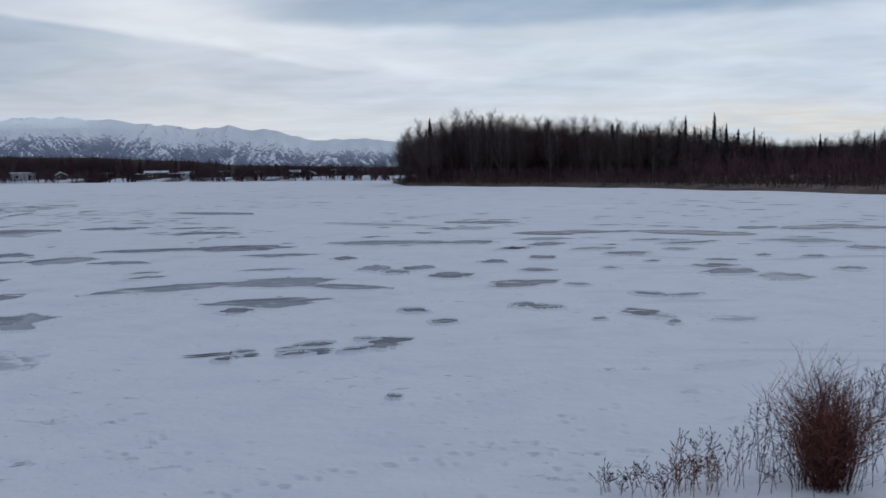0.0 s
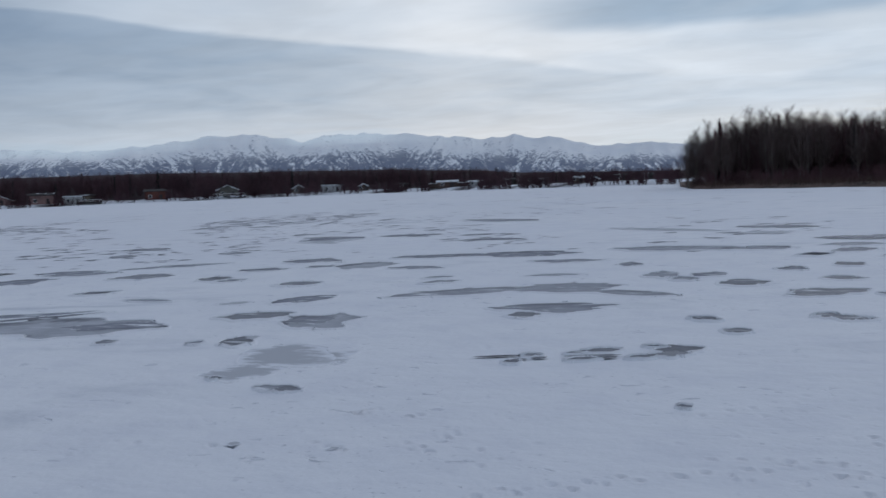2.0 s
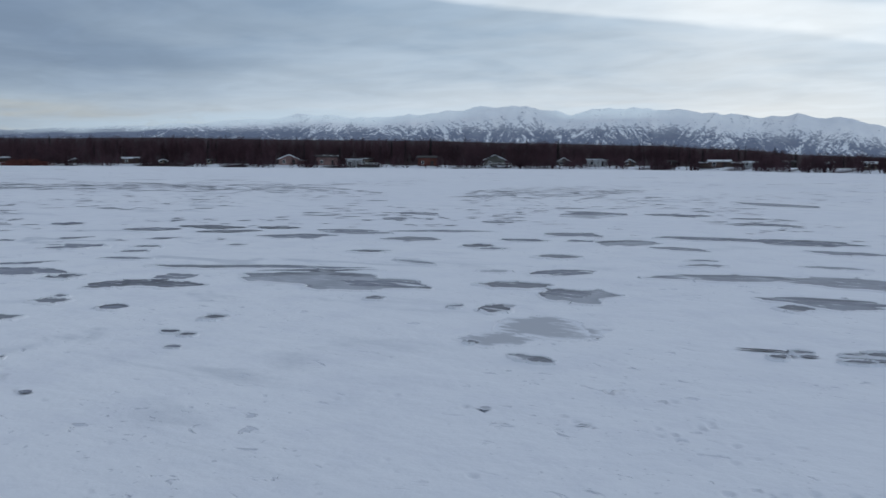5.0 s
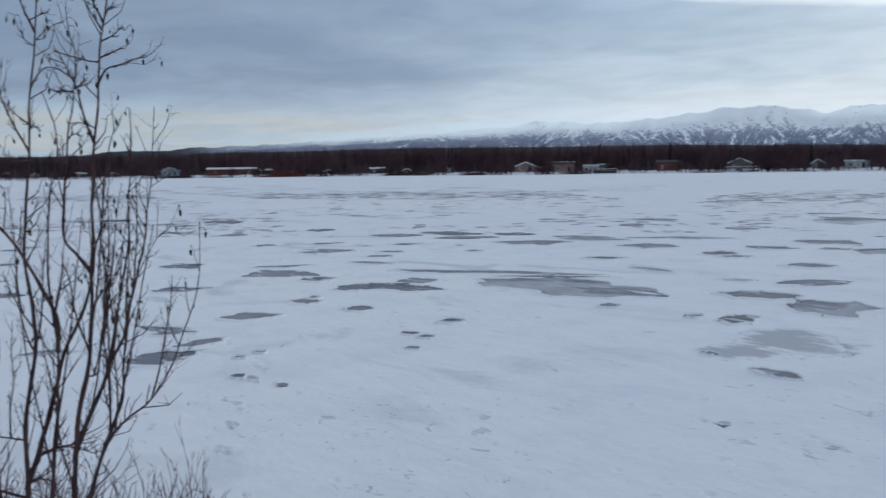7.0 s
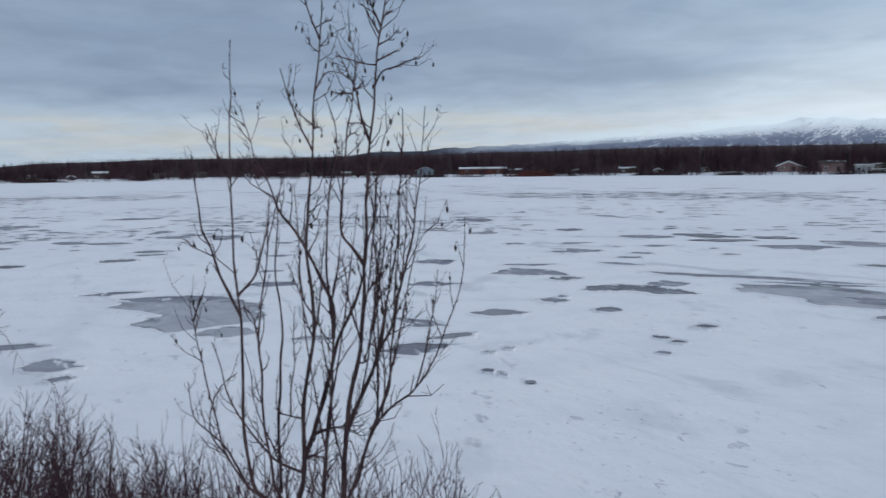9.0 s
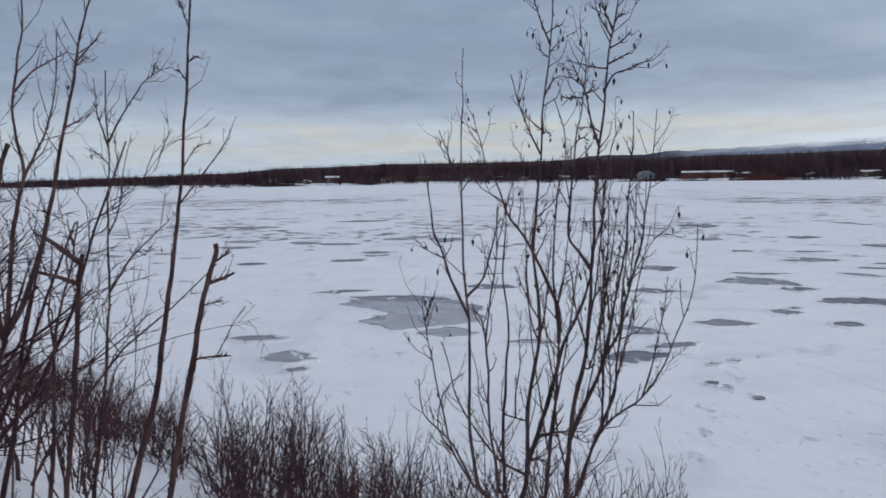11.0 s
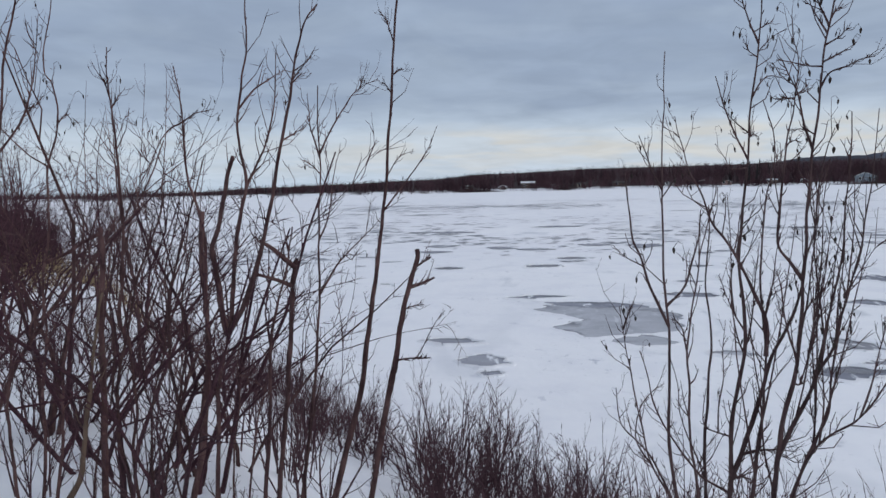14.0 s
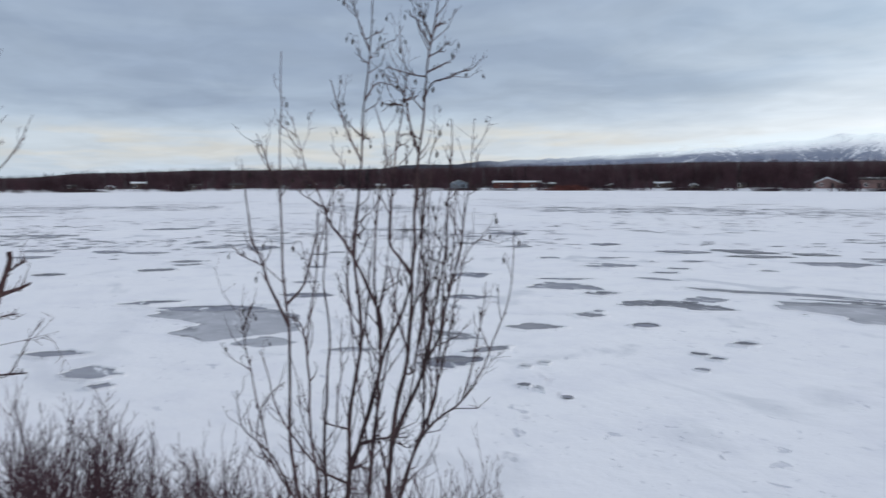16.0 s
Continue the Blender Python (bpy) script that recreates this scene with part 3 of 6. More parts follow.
def spruce_tree(g, base, h, width, tiers=7, trunk=None):
    """A narrow spruce of drooping, ragged branch whorls."""
    base = Vector(base)
    (trunk or g).spike(base, base + Vector((0, 0, h)), max(0.012 * h, 0.03))
    for i in range(tiers):
        u = 0.10 + 0.88 * i / tiers
        rad = width * (1 - u) ** 0.8 * rng.uniform(0.75, 1.15) + 0.03 * width
        n = 7
        w0 = rng.uniform(0, 6.283)
        c = len(g.v)
        g.v.append(tuple(base + Vector((0, 0, h * min(1.0, u + 1.9 * 0.88 / tiers)))))
        for s in range(n):
            rr = rad * (rng.uniform(0.8, 1.2) if s % 2 else rng.uniform(0.4, 0.7))
            w = w0 + 6.283 * s / n
            g.v.append(tuple(base + Vector((math.cos(w) * rr, math.sin(w) * rr, h * (u - (0.04 if s % 2 else 0.0))))))
        g.f += [(c, c + 1 + s, c + 1 + (s + 1) % n) for s in range(n)]
        g.f.append(tuple(c + 1 + s for s in reversed(range(n))))


def wood(name, label, mat, trees, kind_of):
    g = Geo()
    for az, r, h in trees:
        z = land_height(az, r) if kind_of != "point" else point_height(az, r)
        p = polar(az, r, z - 0.2)
        if kind_of == "spruce" or (kind_of == "point" and rng.random() < 0.06):
            spruce_tree(g, p, h * rng.uniform(0.9, 1.15), h * rng.uniform(0.10, 0.17), 5)
        else:
            bare_tree(g, p, h * 0.94, h * 0.006 + 0.02, 34, 0.5, 2, low=0.04, stout=0.8)
    return tagged(part(name, g, mat), label, "trees", kind="stuff")


HOMES = [(64.2, 3.0), (55.1, 1.1), (53.2, 0.5), (45.6, 1.6), (43.2, 1.5), (41.2, 1.9), (36.8, 1.4), (32.5, 1.8), (28.1, 0.8), (26.0, 1.5),
         (24.0, 0.8), (18.5, 1.9), (16.9, 0.9), (67.9, 1.3), (87.9, 1.3), (10.2, 0.9), (7.5, 0.6), (82.0, 1.2), (75.5, 0.6)]


def far_trees(n, lo, hi, near, deep):
    out = []
    for _ in range(n):
        az = rng.uniform(lo, hi)
        d = table(SHORE, az) + 6 * fbm(az * 0.25, 1.7, 2)
        gap = noise.noise(Vector((az * 0.55, 3.0, 0)))
        r = d + near + abs(rng.gauss(0, 1)) * deep + (14 if gap > 0.25 else 0) + (9 if az < 26 else 0)
        if any(abs(az - ha) < hw * 0.5 + 0.12 and r < d + 24 for ha, hw in HOMES):
            continue
        want = math.tan(radians(table(SKYLINE, az))) * r + 2.6 - land_height(az, r)
        h = min(12.5, max(3.0, want)) * rng.uniform(0.72, 1.06)
        out.append((az, r, h))
    return out


wood("far_woods", "bare dark deciduous woods along the far shore", FAR_WOOD, far_trees(5600, 3, 121, 7, 75), "bare")
wood("far_spruces", "dark spruces among the far shore's woods", SPRUCE, far_trees(190, 3, 121, 9, 70), "spruce")

# ---- the wooded point: a low tongue of land on the near side of the lake
POINT_SHORE = [(-60, 60), (-26, 86), (-17.3, 102), (-10.5, 121), (-3.4, 139), (2.0, 156), (3.3, 163), (3.9, 200)]
POINT_TREES = [(-60, 120), (-27, 230), (-22, 230), (-19, 240), (-16, 205), (-12, 178), (-8, 170), (-3, 166), (1, 166), (3.6, 170)]
POINT_TOP = [(-60, 2.4), (-26, 1.95), (-22, 1.75), (-20.5, 1.65), (-18.5, 1.85), (-16, 2.40), (-13, 2.80), (-9, 3.02), (-6, 3.40), (-3, 3.60),
             (0, 3.62), (2, 3.05), (3.6, 2.0)]


def point_height(az, r):
    u = min(max((r - table(POINT_SHORE, az)) / 4.0, -0.4), 1.0)
    return 0.55 * u + 0.12 * fbm(az * 2.0, r * 0.15, 4) * max(0, u)


def point_place(az, s):
    r = table(POINT_SHORE, az) + s - 1.5
    return (polar(az, r, point_height(az, r)),)


REED = plain("frosted_dead_reeds", (0.10, 0.066, 0.055), 0.9, 0.25, 0.7)
sheet("point_of_land", REED, [-60 + i * 0.4 for i in range(161)], [0, 1.5, 3, 5.5, 9, 15, 25, 45, 80, 130, 190],
      point_place, "low wooded point with brown dead reeds and snow", "land")

aspen_models, spruce_models = [], []
for i in range(7):
    t = thing("aspen_tree", "tall leafless aspen with a pale trunk", "tree", "trees on the point")
    g1, g2 = Geo(), Geo()
    h = 12.0 * rng.uniform(0.9, 1.1)
    bare_tree(g1, (0, 0, 0), h, 0.12, 120, 0.38, 7, g2, low=0.16, stout=0.45)
    part("trunk", g1, ASPEN, t)
    part("crown", g2, ASPEN_TWIG, t, "fine bare grey-brown branches")
    aspen_models.append((t, h))
for i in range(4):
    t = thing("spruce_tree", "dark narrow spruce among bare aspens", "tree", "trees on the point")
    g1, g2 = Geo(), Geo()
    spruce_tree(g2, (0, 0, 0), 12.0, (1.6, 1.9, 2.2, 1.4)[i], 17, g1)
    part("trunk", g1, ASPEN_TWIG, t)
    part("crown", g2, SPRUCE, t, "drooping dark green branches")
    spruce_models.append((t, 12.0))


planted = set()


def plant(model, az, r, h, ground):
    """Sets the model itself the first time, and copies of it after that."""
    t, h0 = model
    m = (Matrix.Translation(polar(az, r, ground(az, r) - 0.15)) @ Matrix.Rotation(rng.uniform(0, 6.28), 4, "Z")
         @ Matrix.Scale(h / h0, 4))
    if t.name in planted:
        copy_thing(t, m)
    else:
        planted.add(t.name)
        t.matrix_basis = m


for i in range(280):
    az = 3.6 - 30.0 * (i + rng.random()) / 280
    r = table(POINT_TREES, az) + rng.uniform(-4, 12)
    h = (math.tan(radians(table(POINT_TOP, az))) * r + 2.1) * rng.uniform(0.95, 1.09)
    plant(aspen_models[i % 7], az, r, min(h, 15), point_height)
for az, el in ((-1.1, 3.70), (-10.0, 3.20), (-14.4, 3.55), (-14.0, 3.05), (-16.1, 3.30), (-16.8, 2.95), (-17.5, 2.90), (-18.4, 2.45),
               (-19.0, 2.15), (-22.1, 2.45), (-5.9, 3.10), (-8.2, 3.10), (-3.4, 2.9), (1.6, 2.1), (-11.2, 2.7), (-12.8, 2.95), (-15.3, 2.7)):
    r = table(POINT_TREES, az) - 2 + rng.uniform(0, 4)
    plant(spruce_models[int(abs(az) * 7) % 4], az, r, math.tan(radians(el - 0.28)) * r + 2.1, point_height)

wood("point_woods", "dense dark woods behind the aspens", POINT_WOOD,
     [(az, table(POINT_TREES, az) + rng.uniform(-2, 40), (math.tan(radians(table(POINT_TOP, az))) * (table(POINT_TREES, az) + 15) + 2.1)
       * rng.uniform(0.5, 1.0)) for az in [rng.uniform(-30, 2.4) for _ in range(1900)]], "point")

# dense brush between the shore and the trees
g = Geo()
for _ in range(1500):
    az = rng.uniform(-29, 3.2)
    d = table(POINT_SHORE, az)
    room = max(6.0, table(POINT_TREES, az) - d)
    r = d + 5 + (room - 3) * rng.random() ** 1.3 * (1.0 if az < -8 else 0.8)
    top = math.tan(radians(table(POINT_TOP, az))) * r + 2.1
    h = min(rng.uniform(1.4, 3.4) * (1.25 if az < -14 else 0.8), top * 0.95)
    bare_tree(g, polar(az, r, point_height(az, r) - 0.1), h, 0.03 + h * 0.008, 16, 0.6, 2, low=0.02)
tagged(part("point_brush", g, POINT_WOOD), "dense dark leafless brush along the point", "bushes", kind="stuff")

# low brush along the far shore
g = Geo()
for _ in range(2600):
    az = rng.uniform(3.5, 120)
    d = table(SHORE, az) + 6 * fbm(az * 0.25, 1.7, 2)
    if (noise.noise(Vector((az * 0.9, 6.0, 0))) < 0.0 or az < 26) and rng.random() < 0.93:
        continue
    r = d + rng.uniform(-0.5, 9)
    bare_tree(g, polar(az, r, land_height(az, r) - 0.1), rng.uniform(0.7, 2.6), 0.07, 9, 0.7, 1, low=0.02)
tagged(part("far_brush", g, FAR_WOOD), "dark leafless brush along the far shore", "bushes", kind="stuff")

# clumps of taller bare trees that stand on the shore between the houses and partly hide them
g = Geo()
for _ in range(2400):
    az = rng.uniform(4, 96)
    if noise.noise(Vector((az * 0.75, 11.0, 0))) < -0.08 and rng.random() < 0.93:
        continue
    if any(abs(az - ha) < hw * 0.42 for ha, hw in HOMES) and rng.random() < 0.82:
        continue
    d = table(SHORE, az) + 6 * fbm(az * 0.25, 1.7, 2)
    r = d + rng.uniform(1, 8)
    bare_tree(g, polar(az, r, land_height(az, r) - 0.1), rng.uniform(2.8, 6.4), 0.07, 24, 0.5, 2, low=0.03, stout=0.8)
tagged(part("shore_trees", g, FAR_WOOD), "clumps of dark bare trees between the lake houses", "trees", kind="stuff")

# red-brown willow brush on a spit before the far shore
g = Geo()
for _ in range(620):
    az = 60.9 + rng.gauss(0, 0.85)
    r = table(SHORE, 61) - 4 + rng.uniform(-3, 6)
    h = min(3.3, 4.6 - 2.0 * abs(az - 60.9)) * rng.uniform(0.55, 1.0)
    if h > 0.6:
        bare_tree(g, polar(az, r, -0.1), h, 0.06, 14, 0.6, 2, low=0.02, stout=0.7)
tagged(part("spit_brush", g, BROWN_BRUSH), "red-brown willow brush on a snowy spit", "bushes", kind="stuff")

# reeds and low brush along the point's shore
g = Geo()
for _ in range(5200):
    az = rng.uniform(-28, 3.7)
    d = table(POINT_SHORE, az)
    r = d + 2 + abs(rng.gauss(0, 1)) * (7 + max(0, -az) * 0.9)
    p = polar(az, r, point_height(az, r) - 0.05)
    h = rng.uniform(0.4, 1.1) * (1.6 if rng.random() < 0.12 else 1)
    g.spike(p, p + Vector((rng.uniform(-0.3, 0.3), rng.uniform(-0.3, 0.3), 1)) * h, 0.05)
tagged(part("shore_reeds", g, REED), "brown dead reeds along the point's shore", "reeds", kind="stuff")


# ---------------------------------------------------------------- bare ice on the lake
PATCHES = []
ICE_KINDS = {"grey": (ICE, "ragged patch of bare grey lake ice", 1), "wet": (WET_ICE, "dark wet streak of bare lake ice", 2),
             "pale": (PALE_ICE, "pale smooth patch of grey lake ice", 0), "thin": (SLUSH, "thin grey slush showing through the snow", 0)}


def ice_patch(kind, *strokes):
    """Notes a ragged patch of bare ice, swept out by strokes (from x, y, to x, y, half width)."""
    seed = rng.uniform(0, 500)
    made = []
    for x0, y0, x1, y1, w in strokes:
        half = math.hypot(x1 - x0, y1 - y0) / 2
        made.append(((x0 + x1) / 2, (y0 + y1) / 2, (x1 - x0) / 2 / half, (y1 - y0) / 2 / half, half * 1.08, w * (0.95 if math.hypot(x0, y0) < 20 else 0.72)))
    reach = max(h + w for _, _, _, _, h, w in made) + max(math.hypot(a[0] - b[0], a[1] - b[1]) for a in made for b in made)
    PATCHES.append((kind, made, seed, reach))


def patch_field(x, y, made, seed):
    """Above nought where the ice is bare: strokes pointed at both ends, frayed by the wind."""
    best = -1.0
    for cx, cy, ux, uy, half, w in made:
        dx, dy = x - cx, y - cy
        s, l = (dx * ux + dy * uy) / half, (dy * ux - dx * uy) / w
        if abs(s) > 1.25 or abs(l) > 1.8:
            continue
        bend = 0.42 * noise.noise(Vector((s * 1.7 + seed, seed, 2.0)))
        side = abs(l + bend)
        f = 1.0 - abs(s) ** 1.9 - side
        f += 0.30 * noise.fractal(Vector((s * 2.6 * (1 + half * 0.15) + seed, l * 1.7, seed)), 0.9, 2.1, 4)
        f += 0.26 * noise.noise(Vector((s * 1.6, l * 3.6, seed + 9)))
        best = max(best, f)
    return best


def in_other_patch(px, py, own):
    for i, (kind, made, seed, reach) in enumerate(PATCHES):
        if i != own and abs(px - made[0][0]) < reach and abs(py - made[0][1]) < reach and patch_field(px, py, made, seed) > 0.0:
            return True
    return False


def build_patch(own):
    kind, made, seed, reach = PATCHES[own]
    mat, label, over = ICE_KINDS[kind]
    thin = kind == "thin"
    cx, cy = sum(q[0] for q in made) / len(made), sum(q[1] for q in made) / len(made)
    away = math.hypot(cx, cy)
    ca, sa = cy / away, -cx / away          # across the way to it; along is (-sa, ca)
    us, vs = [], []
    for x, y, ux, uy, half, w in made:
        for e2 in (-1.15, 1.15):
            for k in (-1.5, 1.5):
                px, py = x + ux * half * e2 - uy * w * k - cx, y + uy * half * e2 + ux * w * k - cy
                us.append(px * ca + py * sa)
                vs.append(-px * sa + py * ca)
    u0, u1, v0, v1 = min(us), max(us), min(vs), max(vs)
    nu, nv = (64, 34) if len(made) > 1 else (46, 26)
    lift = -0.008 + 0.0045 * over + 0.0001 * (own % 40)
    high = rng.uniform(0.012, 0.030) * (0.4 if thin else 1.0)

    def spot(i, j):
        u, v = u0 + (u1 - u0) * i / nu, v0 + (v1 - v0) * j / nv
        return cx + u * ca - v * sa, cy + u * sa + v * ca

    vals = [[patch_field(*spot(i, j), made, seed) for i in range(nu + 1)] for j in range(nv + 1)]
    g, rim = Geo(), Geo()
    idx = {}

    def vert(i, j):
        key = (round(i, 3), round(j, 3))
        if key not in idx:
            idx[key] = len(g.v)
            px, py = spot(i, j)
            g.v.append((px, py, lift))
            reach_in = 0.55 * made[0][5]
            g.far.append(1.0 if patch_field(px - sa * reach_in, py + ca * reach_in, made, seed) < 0.0 else 0.0)
            fi, fj = int(i), int(j)
            g.depth.append(max(0.0, vals[fj][fi]) if i == fi and j == fj else 0.0)
        return idx[key]

    def lip(i, j):
        """Three points of the snow's edge, out from the ice at this point of its outline."""
        px, py = spot(i, j)
        e2 = 0.10
        wx = patch_field(px - e2, py, made, seed) - patch_field(px + e2, py, made, seed)
        wy = patch_field(px, py - e2, made, seed) - patch_field(px, py + e2, made, seed)
        n = math.hypot(wx, wy) + 1e-9
        wx, wy = wx / n, wy / n
        out = min(0.09, 0.3 * min(q[5] for q in made))
        return (px, py, lift - 0.002), (px + wx * 0.012, py + wy * 0.012, lift + high), (px + wx * out, py + wy * out, lift - 0.03)

    for j in range(nv):
        for i in range(nu):
            ring = [(i, j), (i + 1, j), (i + 1, j + 1), (i, j + 1)]
            poly, cut = [], []
            for s in range(4):
                (i0, j0), (i1, j1) = ring[s], ring[(s + 1) % 4]
                f0, f1 = vals[j0][i0], vals[j1][i1]
                if f0 > 0:
                    poly.append(vert(i0, j0))
                if (f0 > 0) != (f1 > 0):
                    w = f0 / (f0 - f1)
                    poly.append(vert(i0 + (i1 - i0) * w, j0 + (j1 - j0) * w))
                    cut.append((i0 + (i1 - i0) * w, j0 + (j1 - j0) * w))
            if len(poly) > 2 and len(set(poly)) == len(poly):
                g.f.append(tuple(poly))
            if len(cut) == 2 and away < 34:
                q = lip(*cut[0])[1]
                if in_other_patch(q[0], q[1], own):
                    continue
                k0 = len(rim.v)
                rim.v += [*lip(*cut[0]), *lip(*cut[1])]
                rim.f += [(k0, k0 + 1, k0 + 4, k0 + 3), (k0 + 1, k0 + 2, k0 + 5, k0 + 4)]
    if g.f:
        ob = tagged(part("ice_patch", g, mat), label, "ice patch", "ice patches on the lake")
        if rim.f and min(q[5] for q in made) > 0.09:
            part("snow_rim", rim, SNOW, ob, "low crusted edge of snow round the ice", smooth=True)["kind"] = "stuff"


ice_patch("grey", (-8.2, 19.3, -5.0, 21.1, 0.88), (-5.5, 20.7, -2.9, 21.3, 1.35), (-3.6, 20.5, -1.5, 19.6, 0.60))
ice_patch("grey", (-5.1, 17.7, -2.7, 18.1, 0.58), (-4.1, 17.3, -2.9, 17.6, 0.46))
ice_patch("wet", (-4.5, 16.6, -3.9, 16.8, 0.43))
ice_patch("grey", (-4.9, 32.5, -0.3, 32.4, 1.56), (-1.5, 33.2, -0.0, 31.7, 0.77))
ice_patch("grey", (-12.6, 30.1, -8.5, 30.9, 1.02), (-9.5, 30.9, -5.7, 31.0, 1.74))
ice_patch("pale", (-13.2, 27.2, -11.2, 27.4, 1.75))
ice_patch("grey", (-11.0, 26.3, -9.1, 26.2, 0.77))
ice_patch("grey", (-6.9, 28.0, -4.3, 28.1, 0.80))
ice_patch("grey", (-3.8, 26.7, -3.0, 26.8, 0.89))
ice_patch("grey", (-8.8, 23.3, -7.9, 23.6, 0.38))
ice_patch("wet", (-8.4, 22.1, -7.4, 22.6, 0.41))
ice_patch("grey", (-5.9, 23.7, -4.3, 24.0, 0.44))
ice_patch("grey", (-2.7, 23.7, -1.7, 23.8, 0.98), (-1.9, 22.7, -1.2, 23.0, 0.64))
ice_patch("grey", (-1.4, 24.1, -0.6, 23.6, 0.84))
ice_patch("wet", (-0.8, 21.8, 0.4, 22.2, 0.95))
ice_patch("grey", (0.8, 20.1, 2.3, 20.4, 0.71), (0.8, 20.5, 1.5, 20.5, 0.41))
ice_patch("wet", (0.7, 19.7, 1.7, 19.9, 0.29))
ice_patch("grey", (1.6, 23.0, 2.5, 22.9, 0.65))
ice_patch("grey", (0.0, 32.9, 1.0, 31.3, 1.26))
ice_patch("grey", (1.3, 29.1, 2.4, 29.5, 0.63))
ice_patch("grey", (2.2, 26.0, 2.8, 26.3, 0.68))
ice_patch("grey", (0.8, 24.8, 1.3, 25.3, 0.62))
ice_patch("wet", (1.1, 17.1, 1.5, 16.9, 0.29), (1.3, 16.9, 1.9, 16.5, 0.28))
ice_patch("wet", (-1.1, 16.6, -0.5, 16.3, 0.20))
ice_patch("wet", (-0.46, 15.34, -0.01, 15.15, 0.23))
ice_patch("grey", (2.3, 36.8, 4.8, 35.6, 0.81))
ice_patch("grey", (2.4, 33.1, 4.4, 33.5, 0.96))
ice_patch("grey", (2.4, 30.8, 3.6, 30.6, 0.81))
ice_patch("thin", (-7.0, 46.7, -0.8, 42.1, 1.22))
ice_patch("grey", (-0.5, 45.6, 2.9, 44.2, 1.48))
ice_patch("thin", (-0.0, 41.5, 1.5, 39.8, 1.62))
ice_patch("wet", (-10.6, 15.8, -9.1, 16.5, 0.61))
ice_patch("grey", (-9.9, 16.1, -9.1, 16.5, 0.35))
ice_patch("pale", (-8.5, 15.0, -7.8, 15.8, 1.04), (-8.6, 15.9, -7.4, 16.1, 0.63))
ice_patch("grey", (-8.7, 15.4, -8.1, 16.2, 0.63))
ice_patch("wet", (-8.81, 13.18, -8.28, 13.46, 0.49))
ice_patch("thin", (-8.7, 13.6, -8.4, 13.8, 0.32))
ice_patch("grey", (-9.4, 13.1, -9.1, 13.1, 0.19))
ice_patch("grey", (-10.6, 18.1, -9.6, 19.5, 0.78))
ice_patch("wet", (-12.4, 21.5, -11.3, 22.3, 0.76))
ice_patch("grey", (-16.0, 23.1, -15.1, 23.4, 0.96))
ice_patch("grey", (-14.9, 22.3, -14.3, 23.1, 0.53))
ice_patch("grey", (-16.3, 25.8, -14.5, 26.0, 0.89))
ice_patch("grey", (-16.3, 28.8, -14.0, 29.2, 1.31))
ice_patch("grey", (-14.1, 26.4, -13.4, 27.2, 0.67))
ice_patch("grey", (-23.3, 24.4, -20.6, 25.3, 1.08))
ice_patch("wet", (-19.6, 23.5, -17.8, 24.3, 1.13))
ice_patch("grey", (-21.2, 26.7, -18.2, 28.3, 0.84))
ice_patch("grey", (-22.7, 21.9, -21.8, 23.0, 1.22))
ice_patch("wet", (-17.5, 19.4, -16.6, 20.2, 0.58))
ice_patch("grey", (-15.0, 18.5, -13.5, 18.3, 0.33))
ice_patch("thin", (-12.0, 17.9, -11.2, 18.3, 0.45))
ice_patch("grey", (-23.0, 43.4, -18.9, 41.9, 1.38))
ice_patch("grey", (-26.8, 32.2, -25.7, 32.6, 1.06))
ice_patch("grey", (-28.1, 36.1, -27.0, 36.9, 1.28))
ice_patch("thin", (-7.97, 12.50, -5.99, 12.10, 0.88), (-7.64, 12.74, -6.89, 13.13, 0.43))
ice_patch("thin", (-7.57, 10.75, -6.55, 11.36, 0.55))
ice_patch("wet", (-7.29, 10.53, -7.14, 10.66, 0.14))
ice_patch("grey", (-6.36, 10.22, -5.62, 10.14, 0.17))
ice_patch("wet", (-5.97, 10.08, -5.69, 10.22, 0.17))
ice_patch("wet", (-3.98, 12.53, -3.24, 12.76, 0.07))
ice_patch("wet", (-3.43, 12.19, -3.20, 12.34, 0.16))
ice_patch("wet", (-3.37, 12.40, -3.12, 12.47, 0.08))
ice_patch("wet", (-3.30, 12.79, -2.95, 12.79, 0.15))
ice_patch("wet", (-3.09, 12.52, -2.87, 12.67, 0.08))
ice_patch("wet", (-2.68, 12.96, -2.26, 13.23, 0.11))
ice_patch("wet", (-2.45, 13.12, -1.86, 13.37, 0.22))
ice_patch("wet", (-2.64, 12.74, -1.82, 12.97, 0.09))
ice_patch("wet", (-2.60, 12.50, -2.08, 12.69, 0.12))
ice_patch("wet", (-2.13, 12.68, -1.85, 12.80, 0.08))
ice_patch("wet", (-1.73, 12.73, -1.30, 12.95, 0.15))
ice_patch("wet", (-1.60, 13.72, -1.25, 13.62, 0.11))
ice_patch("wet", (-1.31, 13.80, -0.97, 13.70, 0.09))
ice_patch("wet", (-1.37, 13.29, -0.71, 13.64, 0.29))
ice_patch("wet", (-1.43, 12.98, -0.83, 13.22, 0.19))
ice_patch("wet", (-0.82, 10.05, -0.67, 10.13, 0.11))
ice_patch("thin", (-5.21, 7.74, -5.09, 7.86, 0.09))
ice_patch("thin", (-4.08, 7.82, -3.97, 7.90, 0.06))
ice_patch("thin", (-22.4, 43.7, -18.7, 38.7, 2.07))
ice_patch("grey", (-12.6, 39.4, -9.7, 39.4, 0.90))
ice_patch("wet", (0.8, 20.1, 2.4, 20.7, 0.72))
ice_patch("wet", (0.8, 20.6, 1.6, 20.3, 0.26))
